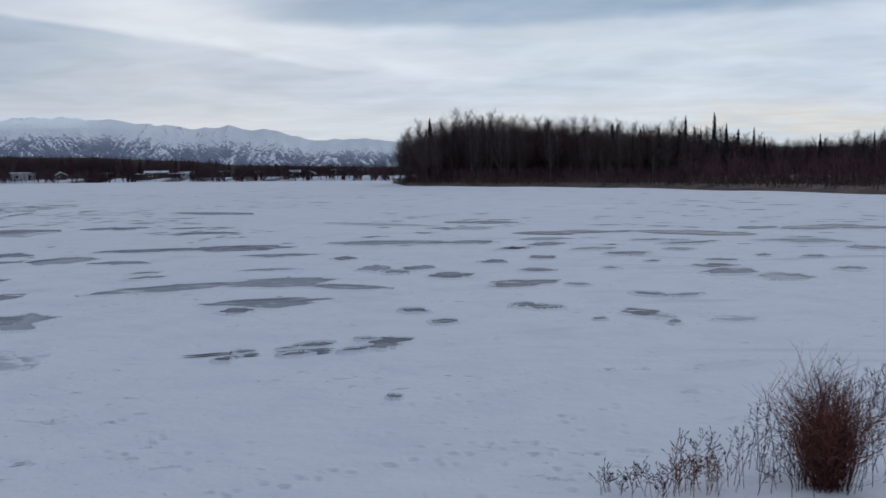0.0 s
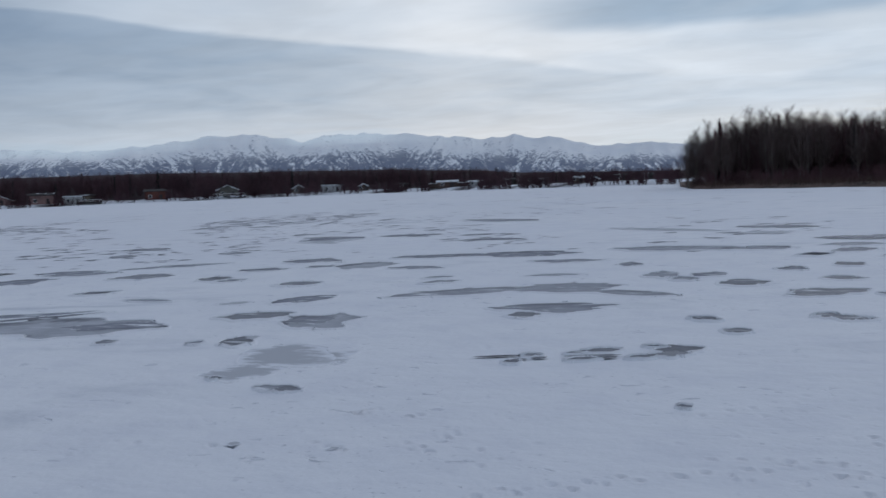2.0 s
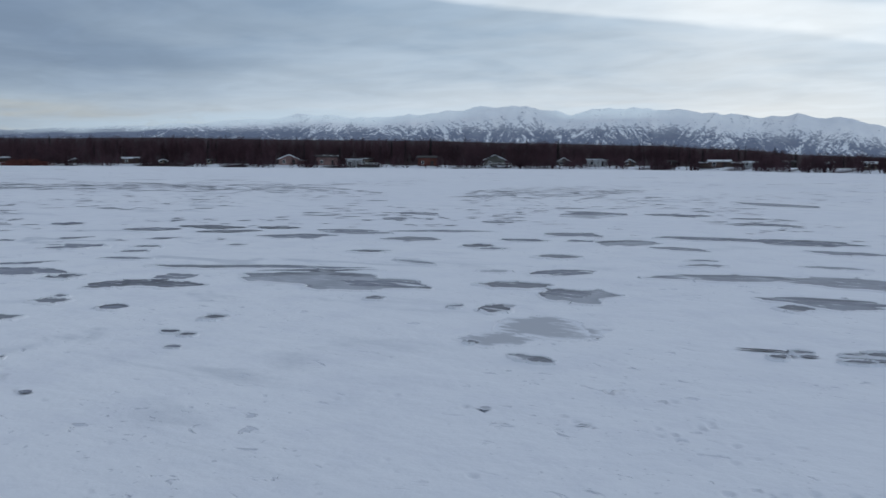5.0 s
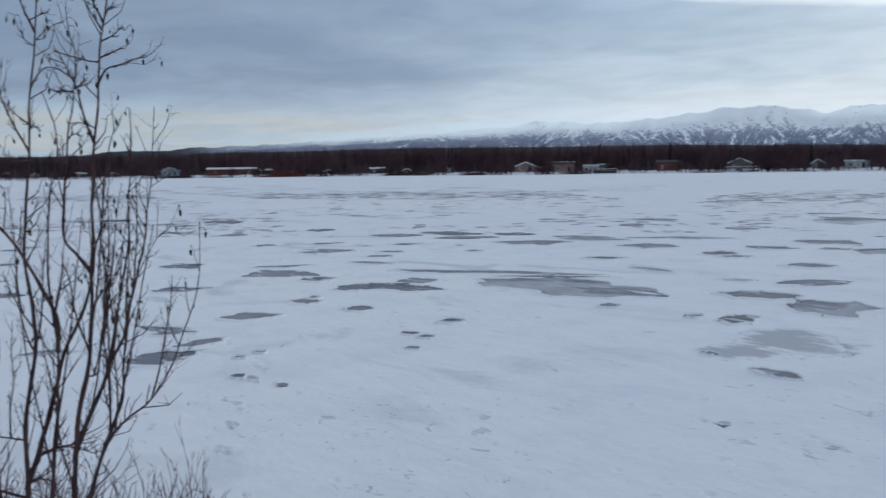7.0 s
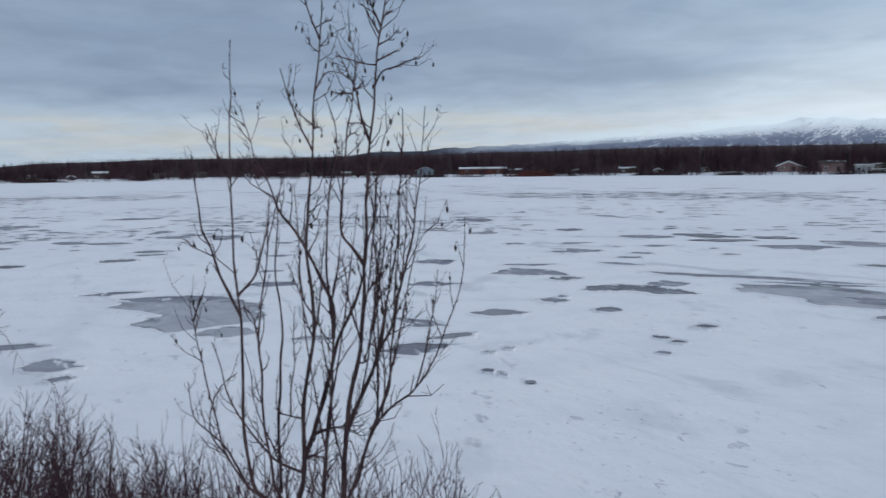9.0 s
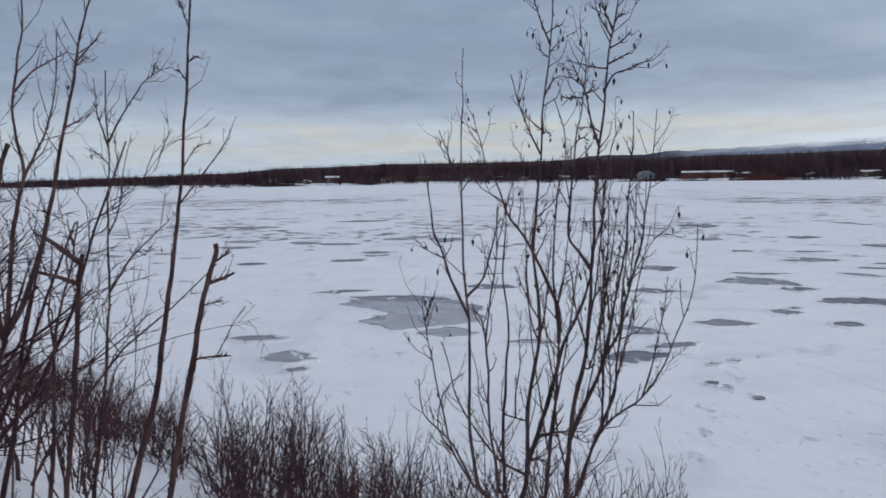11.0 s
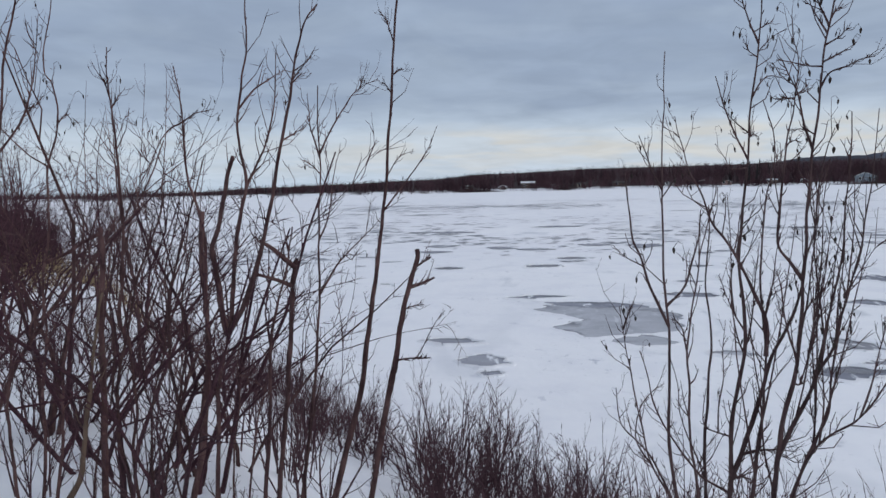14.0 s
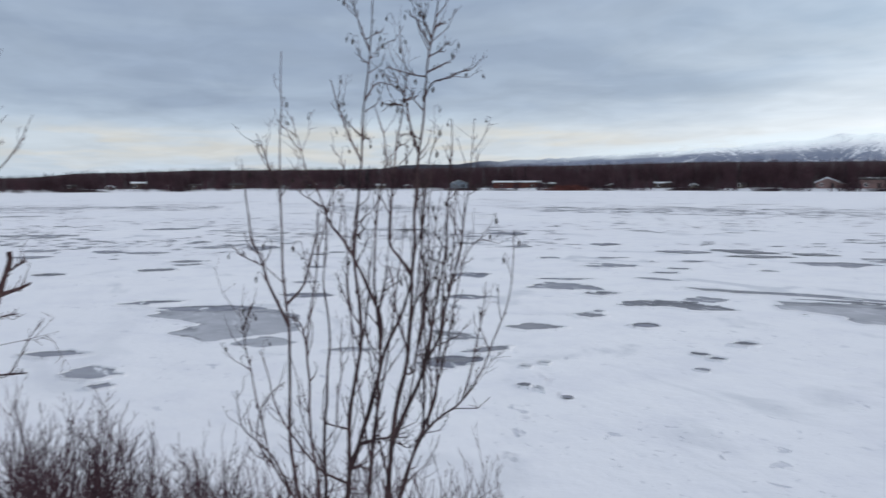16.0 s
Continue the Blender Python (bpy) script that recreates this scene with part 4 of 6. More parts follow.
ice_patch("wet", (1.1, 17.2, 1.4, 16.9, 0.29), (1.3, 16.8, 2.0, 16.6, 0.28))
ice_patch("wet", (-0.45, 15.19, 0.00, 15.16, 0.20))
ice_patch("wet", (-1.1, 16.6, -0.5, 16.3, 0.20))
ice_patch("wet", (3.0, 15.9, 3.6, 16.1, 0.39))
ice_patch("thin", (3.14, 15.76, 3.87, 15.46, 0.31))
ice_patch("wet", (2.37, 15.39, 2.60, 15.31, 0.15))
ice_patch("grey", (3.58, 14.95, 3.78, 14.88, 0.23))
ice_patch("wet", (3.7, 18.6, 4.3, 17.9, 0.26))
ice_patch("grey", (4.2, 17.9, 5.1, 18.3, 0.21))
ice_patch("wet", (6.2, 23.5, 7.4, 23.4, 0.66))
ice_patch("grey", (6.6, 22.7, 7.2, 21.6, 1.05))
ice_patch("pale", (7.1, 21.1, 8.4, 20.8, 1.10))
ice_patch("wet", (9.6, 22.6, 10.2, 22.1, 0.58))
ice_patch("grey", (3.7, 28.7, 5.3, 29.1, 0.73))
ice_patch("grey", (4.8, 27.7, 5.6, 26.6, 0.94))
ice_patch("wet", (2.2, 26.3, 3.0, 26.5, 0.69))
ice_patch("grey", (2.7, 31.3, 3.9, 31.1, 0.96))
ice_patch("grey", (1.5, 29.7, 2.4, 29.7, 0.65))
ice_patch("grey", (2.5, 36.8, 7.8, 37.1, 1.02))
ice_patch("grey", (7.6, 37.1, 11.4, 34.1, 1.66))
ice_patch("grey", (6.3, 32.2, 7.7, 32.2, 0.66))
ice_patch("grey", (7.0, 30.3, 9.0, 31.0, 0.74))
ice_patch("grey", (6.6, 28.4, 7.7, 28.5, 0.84))
ice_patch("wet", (5.3, 24.9, 5.7, 24.8, 0.47))
ice_patch("grey", (10.5, 31.5, 13.6, 30.2, 1.20))
ice_patch("grey", (12.2, 28.0, 13.6, 27.9, 1.04))
ice_patch("grey", (13.7, 37.3, 16.1, 38.2, 1.41), (16.2, 39.4, 16.5, 38.1, 1.73))
ice_patch("grey", (15.6, 38.0, 18.2, 37.4, 1.46))
ice_patch("grey", (12.0, 38.0, 13.8, 38.4, 0.99))
ice_patch("wet", (8.8, 26.2, 9.2, 26.0, 0.56))
ice_patch("grey", (10.0, 25.8, 10.6, 25.4, 0.56))
ice_patch("thin", (4.34, 15.06, 5.17, 15.24, 0.31))
ice_patch("wet", (1.6, 22.9, 2.6, 22.9, 0.52))
ice_patch("grey", (0.9, 25.3, 1.4, 25.5, 0.55))
ice_patch("grey", (6.9, 24.9, 7.9, 24.7, 0.49))
ice_patch("grey", (3.8, 23.4, 4.3, 23.2, 0.34))
ice_patch("grey", (2.5, 20.2, 3.0, 19.8, 0.30))
ice_patch("wet", (-1.0, 32.2, -0.2, 31.8, 0.75))
ice_patch("thin", (-6.83, 12.35, -5.92, 11.93, 0.64))
ice_patch("grey", (-20.5, 10.1, -20.2, 11.5, 1.04), (-21.4, 11.1, -19.2, 11.4, 0.66))
ice_patch("grey", (-22.3, 11.1, -21.6, 12.8, 0.46))
ice_patch("wet", (-18.8, 10.7, -18.5, 11.5, 0.58))
ice_patch("wet", (-16.7, 10.3, -16.4, 12.2, 0.69), (-16.6, 11.3, -15.0, 12.1, 0.76))
ice_patch("grey", (-16.9, 12.2, -16.5, 13.1, 0.75))
ice_patch("wet", (-19.0, 13.7, -16.9, 14.6, 0.51))
ice_patch("grey", (-18.5, 14.1, -14.2, 16.6, 0.49))
ice_patch("pale", (-15.8, 14.2, -12.5, 14.7, 1.60), (-13.7, 13.8, -11.2, 14.9, 1.06))
ice_patch("wet", (-16.1, 14.5, -13.9, 16.4, 0.34))
ice_patch("grey", (-13.3, 14.4, -11.2, 15.0, 0.54))
ice_patch("wet", (-11.2, 12.8, -11.0, 13.2, 0.25))
ice_patch("wet", (-15.8, 8.7, -15.5, 9.3, 0.36))
ice_patch("wet", (-14.9, 6.8, -14.5, 7.8, 0.40))
ice_patch("grey", (-14.3, 9.1, -13.9, 9.5, 0.35))
ice_patch("grey", (-16.1, 9.3, -16.0, 9.6, 0.21))
ice_patch("wet", (-11.92, 9.50, -11.68, 9.86, 0.23))
ice_patch("wet", (-11.54, 8.40, -11.18, 8.52, 0.12))
ice_patch("wet", (-11.00, 8.32, -10.90, 8.58, 0.16))
ice_patch("grey", (-10.54, 7.76, -10.27, 7.78, 0.12))
ice_patch("wet", (-10.47, 4.92, -10.42, 5.07, 0.11))
ice_patch("grey", (-10.19, 5.02, -10.20, 5.12, 0.10))
ice_patch("grey", (-9.78, 5.18, -9.61, 5.23, 0.09))
ice_patch("grey", (-11.49, 5.45, -11.55, 5.62, 0.12))
ice_patch("grey", (-11.76, 5.91, -11.56, 5.93, 0.10))
ice_patch("grey", (-25.2, 14.3, -24.3, 16.0, 0.66))
ice_patch("wet", (-22.2, 15.1, -22.4, 15.9, 0.54), (-23.2, 16.3, -23.3, 17.0, 0.60))
ice_patch("grey", (-34.8, 20.3, -34.1, 21.4, 0.99))
ice_patch("grey", (-29.9, 20.4, -28.6, 22.0, 0.96))
ice_patch("wet", (-29.8, 23.0, -27.0, 23.9, 1.00))
ice_patch("wet", (-27.0, 21.4, -25.4, 23.3, 0.87))
ice_patch("wet", (-26.8, 24.4, -25.4, 25.3, 0.80))
ice_patch("grey", (-23.7, 21.3, -21.5, 23.3, 1.23))
ice_patch("grey", (-24.0, 25.0, -21.8, 25.8, 0.86))
ice_patch("grey", (-19.5, 23.5, -18.0, 24.6, 0.91))
ice_patch("grey", (-17.4, 19.4, -16.6, 20.3, 0.42))
ice_patch("grey", (-21.6, 26.0, -18.4, 28.5, 0.70))
ice_patch("wet", (-16.0, 23.2, -14.9, 23.3, 0.76))
ice_patch("grey", (-21.7, 40.5, -19.4, 43.4, 1.33))
ice_patch("grey", (-21.7, 13.9, -20.2, 14.6, 0.39))
ice_patch("grey", (-29.2, 36.2, -27.1, 36.8, 1.04))
ice_patch("grey", (-21.9, 33.2, -20.4, 33.6, 0.77))
ice_patch("grey", (-18.7, 43.4, -15.2, 44.1, 1.08))
ice_patch("grey", (-19.3, 61.5, -13.1, 57.2, 2.04))
ice_patch("grey", (-45.4, 20.1, -43.3, 21.4, 1.46))
ice_patch("grey", (-35.1, 16.4, -34.3, 17.1, 0.91))
ice_patch("grey", (-29.1, 14.8, -28.3, 15.2, 0.64))
ice_patch("wet", (-21.7, 18.4, -21.4, 19.0, 0.50))
ice_patch("grey", (-24.3, 9.4, -23.9, 10.6, 1.16))
ice_patch("grey", (-19.5, 7.3, -18.9, 8.4, 0.74))
ice_patch("grey", (-12.25, 4.11, -12.23, 5.27, 0.46))
ice_patch("wet", (-12.85, 5.00, -13.07, 6.09, 0.24), (-12.56, 4.37, -12.27, 5.06, 0.17))
ice_patch("wet", (-15.02, 5.36, -13.76, 5.84, 0.29))
ice_patch("grey", (-28.5, 5.9, -28.2, 6.7, 0.62))
ice_patch("grey", (-14.08, 5.22, -14.00, 5.79, 0.17))
ice_patch("grey", (-26.2, 15.1, -24.5, 16.1, 0.54))
ice_patch("wet", (-51.2, 16.6, -49.8, 17.8, 1.74))
ice_patch("pale", (-19.6, 1.0, -17.4, 3.3, 1.19), (-17.3, 1.4, -16.0, 3.0, 1.51), (-15.24, 1.88, -14.67, 2.84, 0.50))
ice_patch("grey", (-19.9, 0.9, -19.1, 3.3, 0.47))
ice_patch("grey", (-20.9, 0.1, -21.1, 1.7, 0.49))
ice_patch("grey", (-15.21, -1.36, -14.97, -0.36, 0.34))
ice_patch("grey", (-13.49, -0.69, -13.11, 0.06, 0.43), (-13.71, -0.57, -13.63, -0.09, 0.23))
ice_patch("grey", (-12.48, -0.36, -12.43, -0.01, 0.19))
ice_patch("grey", (-21.3, 3.8, -20.7, 5.1, 0.79))
ice_patch("pale", (-13.90, 3.15, -13.54, 3.90, 0.29))
ice_patch("grey", (-24.0, 4.6, -23.9, 5.5, 0.44))
ice_patch("grey", (-38.3, 5.8, -37.8, 6.9, 1.82))
ice_patch("grey", (-28.6, 0.9, -29.4, 1.9, 0.82))
ice_patch("wet", (-31.9, 2.0, -32.1, 3.4, 0.88))
ice_patch("wet", (-28.8, -2.1, -28.6, -1.1, 0.61))
ice_patch("grey", (-39.7, -3.3, -40.1, -1.7, 0.98))
ice_patch("grey", (-38.5, -0.5, -38.4, 0.6, 0.72))
ice_patch("grey", (-37.2, 0.8, -36.9, 2.3, 0.67))
ice_patch("grey", (-31.5, -4.3, -31.7, -3.4, 0.50))
ice_patch("wet", (-24.1, -3.2, -24.3, -3.0, 0.44))
ice_patch("wet", (-10.52, 4.91, -10.51, 5.12, 0.08))
ice_patch("grey", (-39.6, 3.6, -39.0, 5.0, 0.96))
ice_patch("grey", (-25.2, 14.3, -24.6, 16.2, 0.63))
ice_patch("wet", (-28.5, 1.0, -29.5, 2.0, 0.72))
ice_patch("wet", (-29.0, -2.1, -28.8, -1.1, 0.51))
ice_patch("grey", (-36.6, -3.3, -36.3, -1.8, 0.82))
ice_patch("grey", (-38.3, -0.3, -37.6, 0.8, 0.70))
ice_patch("grey", (-52.9, -3.8, -51.3, -1.1, 1.33))
ice_patch("grey", (-57.1, 2.4, -57.4, 5.5, 1.61))
for i in range(len(PATCHES)):
    build_patch(i)
# countless small streaks of ice farther out
g = Geo()
for n_streak in range(7600):
    az = rng.uniform(-30, 118)
    lim = min(table(SHORE, az), table(POINT_SHORE, az) if az < 3.5 else 999) - 8
    u = rng.random()
    r = 1 / (1 / 30 * (1 - u) + 1 / lim * u)
    if n_streak >= 1700:       # a belt of rough ice across the lake
        az = rng.uniform(22, 116)
        r = 62 + 0.62 * az + rng.gauss(0, 9)
    if n_streak >= 3900:       # many thin dashes towards the wooded bay
        az, r = rng.uniform(66, 119), 1 / rng.uniform(1 / 120, 1 / 34)
    if n_streak >= 5300:       # and all over the middle of the lake
        az, r = rng.uniform(10, 116), 1 / rng.uniform(1 / 200, 1 / 36)
    if r < 40 and az < 96 and rng.random() < 0.75:
        continue
    if noise.noise(Vector((az * 0.12, math.log(r) * 2.5, 8))) < -0.12:
        continue
    c = polar(az, r, -0.006 + 0.004 * rng.random())
    across, along = polar(az - 90 + rng.uniform(-12, 12), 1), polar(az, 1)
    wa = r * rng.uniform(0.002, 0.010) * (2.0 if rng.random() < 0.12 else 1) * (0.75 if r > 55 else 1.0) * (0.8 if n_streak >= 3900 else 1.0)
    wb = min(wa * rng.uniform(0.25, 0.7), 0.00024 * r * r + 0.05)
    seed = rng.uniform(0, 99)
    i0, n = len(g.v), 18
    g.v.append(tuple(c))
    g.depth.append(0.3)
    for s in range(n):
        w = 6.283 * s / n
        k = 1 + 0.9 * noise.noise(Vector((math.cos(w) * 1.6, math.sin(w) * 1.6, seed)))
        lens = math.sin(w) * abs(math.sin(w)) * wb * k + wb * 0.8 * noise.noise(Vector((math.cos(w) * 1.5, 0, seed)))
        g.v.append(tuple(c + across * (math.cos(w) * wa * k) + along * lens))
        g.depth.append(0.08)
    g.f += [(i0, i0 + 1 + s, i0 + 1 + (s + 1) % n) for s in range(n)]
for _ in range(45):        # long bands of rough ice far out
    az, r = rng.uniform(44, 100), rng.uniform(80, 165)
    c = polar(az, r, -0.001 + 0.004 * rng.random())
    across, along = polar(az - 90 + rng.uniform(-6, 6), 1), polar(az, 1)
    wa, wb, seed, i0, n = r * rng.uniform(0.010, 0.035), rng.uniform(0.3, 1.0), rng.uniform(0, 99), len(g.v), 26
    g.v.append(tuple(c))
    g.depth.append(0.12)
    for s in range(n):
        w = 6.283 * s / n
        k = 1 + 0.8 * noise.noise(Vector((math.cos(w) * 3, math.sin(w) * 3, seed)))
        g.v.append(tuple(c + across * (math.cos(w) * wa * k) + along * (math.sin(w) * abs(math.sin(w)) * wb * k)))
        g.depth.append(0.02)
    g.f += [(i0, i0 + 1 + s, i0 + 1 + (s + 1) % n) for s in range(n)]
tagged(part("ice_streaks", g, ICE), "scattered small streaks of grey ice", "ice", kind="stuff")


# ---------------------------------------------------------------- near shrubs
def twiglets(g, pts, r0, count, length, lift=0.8, sub=2, start=0.25, cones=None, cone_rate=0.0):
    """Side twigs along a stem, bent upwards, with buds; cones hang at some tips."""
    n = len(pts)
    for _ in range(count):
        i = int((start + (1 - start) * rng.random()) * (n - 2))
        p = pts[i].lerp(pts[i + 1], rng.random())
        way = (pts[i + 1] - pts[i]).normalized()
        w = rng.uniform(0, 6.283)
        side = way.orthogonal().normalized()
        side = side * math.cos(w) + way.cross(side) * math.sin(w)
        ln = length * rng.uniform(0.4, 1.3)
        q = p + (side * rng.uniform(0.45, 0.75) + way * rng.uniform(0.6, 0.9)) * ln * 0.5
        e = q + (side * rng.uniform(0.15, 0.5) + Vector((0, 0, lift * 0.5)) + way * 0.5) * ln * 0.5
        rr = min(r0 * (1 - 0.8 * i / n) * 0.38 + 0.0006, 0.0030)
        g.tube([p, q, e], [rr, rr * 0.75, rr * 0.35], 4, False)
        for _ in range(sub):
            s = q.lerp(e, rng.uniform(0, 0.9))
            f = s + (Vector((rng.uniform(-1, 1), rng.uniform(-1, 1), rng.uniform(0.0, 1.2)))) * ln * 0.22
            g.tube([s, f], [rr * 0.5, rr * 0.3], 3, False)
        if cones is not None and rng.random() < cone_rate * (1.0 if e.z > 1.6 else 0.12):
            cones.append((e, rng.uniform(0.62, 0.95), rng.uniform(0, 6.28), rng.randrange(8)))


def cone_mesh(seed):
    """A drooping stalk with a dry alder cone or curled leaf at its end."""
    rng.seed(seed)
    g = Geo()
    d = Vector((0.022, rng.uniform(-0.006, 0.006), 0))
    a1, b1 = d + Vector((0, 0, 0.010)), d * rng.uniform(1.4, 2.0) - Vector((0, 0, 0.014))
    g.tube([Vector(), a1, b1], [0.0014] * 3, 3, False)
    end = b1 + Vector((rng.uniform(-0.008, 0.008), rng.uniform(-0.008, 0.008), -rng.uniform(0.020, 0.032)))
    fat = rng.uniform(0.0045, 0.0075)
    g.tube([b1, b1.lerp(end, 0.25), b1.lerp(end, 0.6), end], [0.002, fat, fat * 0.85, 0.0012], 5)
    return g.mesh("cone", CATKIN)


cone_meshes = [cone_mesh(900 + i) for i in range(8)]


def branchy(g, p, way, length, r, depth, kids=6, rise=0.10, sides=4, least=0.0011, wild=0.16, clear=0.22):
    """A crooked branch that forks depth times, bending upwards."""
    line, rad, n = [p], [r], 5 if depth else 3
    d = way.normalized()
    for i in range(n):
        d = (d + Vector((rng.gauss(0, wild), rng.gauss(0, wild), rise + rng.gauss(0, 0.08)))).normalized()
        line.append(line[-1] + d * (length / n))
        rad.append(r * (1 - 0.78 * (i + 1) / n))
    g.tube(line, rad, sides if r > 0.004 else 3, False)
    if depth:
        for j in range(kids):
            w = rng.uniform(clear, 0.98) * n
            i = min(int(w), n - 1)
            s = line[i].lerp(line[i + 1], w - i)
            a2 = rng.uniform(0, 6.283)
            side = d.orthogonal().normalized()
            side = side * math.cos(a2) + d.cross(side) * math.sin(a2)
            way2 = (line[i + 1] - line[i]).normalized() * 0.75 + side * rng.uniform(0.4, 0.85)
            branchy(g, s, way2, length * rng.uniform(0.25, 0.55) * (1.15 - 0.5 * w / n), max(rad[i] * 0.5, least), depth - 1,
                    max(2, kids - 3), rise, sides, least, wild)


class Shrub:
    """A shrub in an upright plane across the way az, at distance r; stems are given as (sideways, height)."""

    def __init__(self, name, label, az, r, mat, deep):
        self.across, self.way, self.r, self.mat, self.deep = polar(az - 90, 1), polar(az, 1), r, mat, deep
        at = self.way * r
        self.ob = thing(name, label, "shrub", at=Matrix.Translation((at.x, at.y, bank_height(at.x, at.y))))
        self.home = self.ob.matrix_basis.translation.copy()
        self.count, self.traces, self.crook, self.knots = 0, [], 0.014, 6

    def graft(self, pts, bow):
        """Starts a side branch on the nearest stem, which it follows in depth."""
        s0, z0 = pts[0]
        best = None
        for line, lean in self.traces:
            for (sa, za), (sb, zb) in zip(line, line[1:]):
                for i in range(8):
                    w = i / 8
                    s, z = sa + (sb - sa) * w, za + (zb - za) * w
                    far = math.hypot(s - s0, z - z0)
                    if z < z0 + 0.01 and far < 0.4 and (best is None or far < best[0]):
                        best = (far, s, z, lean)
        if best is None:
            return pts, bow
        far, s, z, lean = best
        return ((s, z),) + (pts if far > 0.02 else pts[1:]), lean

    def stem(self, radius, *pts, twigs=14, length=0.16, cones=0.0, mat=None, taper=0.22, sides=7, power=0.8, forks=0, bow=0.0):
        rng.seed(100 + self.count)
        self.count += 1
        if pts[0][1] > 1.3:
            pts, bow = self.graft(pts, bow)
        self.traces.append((pts, bow))
        ctrl = []
        for s, z in pts:
            d = self.r + self.deep * (0.6 * math.sin(5 * s + 1) + 0.4 * math.sin(2.6 * z + 3 * s)) + bow * max(0.0, z - 1.2)
            # keep the stem on its line of sight from the bank's top as it leans away or nearer
            p = self.across * (s * d / self.r) + self.way * d
            p.z = 2.6 + (z - 2.6) * d / self.r
            ctrl.append(p)
        if pts[0][1] < 1.3:
            foot = ctrl[0].copy()
            foot.z = bank_height(foot.x, foot.y) - 0.14
            if foot.z < ctrl[0].z - 0.02:
                # the stem runs on down as it leans, and curves in to the shrub's foot
                down = (ctrl[0] - ctrl[1]).normalized() * (ctrl[0].z - foot.z) * 0.45
                foot += (self.way * self.r - foot).to_2d().to_3d() * 0.35
                top = ctrl[0].copy()
                for w in (0.16, 0.36, 0.66, 1.0):
                    ctrl.insert(0, top * (1 - w) ** 2 + (top + down) * 2 * w * (1 - w) + foot * w * w)
        line = spline(ctrl, 5)
        n = len(line)
        # crooks that follow the place, so that side branches stay on their stems
        line = [p + noise.noise_vector(p * 3.1) * self.crook + noise.noise_vector(p * 11.0) * self.crook * 0.35 for p in line]
        rad = [radius * (1 - (1 - taper) * (i / (n - 1)) ** power) for i in range(n)]
        rad = [r * (1 + 0.22 * noise.noise(p * 14)) for r, p in zip(rad, line)]
        line = [p - self.home for p in line]
        g, c = Geo(), []
        g.tube(line, rad, sides)
        twiglets(g, line, radius, twigs, length, cones=c, cone_rate=cones)
        twiglets(g, line, radius * 1.6, self.knots, 0.035, sub=0, start=0.08)
        for _ in range(forks):
            i = rng.randrange(int(n * 0.2), int(n * 0.85))
            way = (line[i + 1] - line[i]).normalized()
            a2 = rng.uniform(0, 6.283)
            side = way.orthogonal().normalized()
            side = side * math.cos(a2) + way.cross(side) * math.sin(a2)
            branchy(g, line[i], way * 0.9 + side * 0.5, rng.uniform(0.14, 0.30), min(0.0034, rad[i] * 0.5), 1, 6, 0.12)
        st = part("stem", g, mat or self.mat, self.ob, smooth=True)
        for p, s, turn, kind in c:
            cone = part("cone", cone_meshes[kind], CATKIN, st)
            cone.matrix_basis = Matrix.Translation(p) @ Matrix.Rotation(turn, 4, "Z") @ Matrix.Scale(s, 4)


alder = Shrub("alder_shrub", "leafless alder shrub with dry cones on the snowy bank", 74, 3.7, ALDER, 0.22)
alder.crook = 0.006


def alder_stem(radius, *pts, bow=0.0, rod=False):
    small = radius < 0.008
    alder.stem(radius * 1.16, *pts, taper=0.13 if not small else 0.3, power=0.5, twigs=3 if rod else 2 if radius < 0.0045 else 6 if small else 14,
               length=0.07 if radius < 0.0045 else 0.13 if small else 0.17, cones=0.1 if rod else 0.6 if max(z for _, z in pts) > 2.75 else 0.4,
               forks=0 if small else 1 if rod else 2, bow=bow)


willow = Shrub("willow_shrub", "tall leafless willows with broken stems", 100, 4.6, WILLOW, 0.35)
willow.knots = 12


def willow_stem(radius, *pts, blunt=False, bow=0.0, leafy=False):
    willow.stem(radius * (1.22 if radius > 0.008 else 1.0), *pts, twigs=3 if blunt else 4 if radius < 0.0065 else 12 if radius < 0.018 else 12, length=0.1 if blunt else 0.13 if leafy or radius < 0.0065 else 0.19, cones=0.6 if leafy else 0.06,
                taper=0.55 if blunt else 0.2, power=0.8 if blunt else 0.7, mat=TAN_BARK if radius > 0.021 else None, bow=bow)


alder_stem(0.016, (-0.25, 1.26), (-0.23, 1.34), (-0.22, 1.45), (-0.22, 1.53), (-0.22, 1.63), (-0.21, 1.73), (-0.19, 1.84), (-0.17, 1.96), (-0.17, 2.08), (-0.18, 2.20), (-0.19, 2.31), (-0.18, 2.43), (-0.17, 2.55), (-0.16, 2.64), (-0.15, 2.77), (-0.14, 2.91), (-0.12, 3.04), (-0.11, 3.18), (-0.10, 3.31), (-0.09, 3.44), bow=0.10)
alder_stem(0.017, (-0.06, 1.26), (-0.06, 1.39), (-0.05, 1.48), (-0.04, 1.58), (-0.03, 1.70), (-0.00, 1.82), (0.02, 1.91), (0.03, 2.01), (0.04, 2.13), (0.04, 2.24), (0.05, 2.36), (0.05, 2.47), (0.06, 2.57), (0.07, 2.70), (0.09, 2.84), (0.10, 2.98), (0.11, 3.11), (0.13, 3.22), (0.15, 3.33), (0.17, 3.44), bow=-0.08)
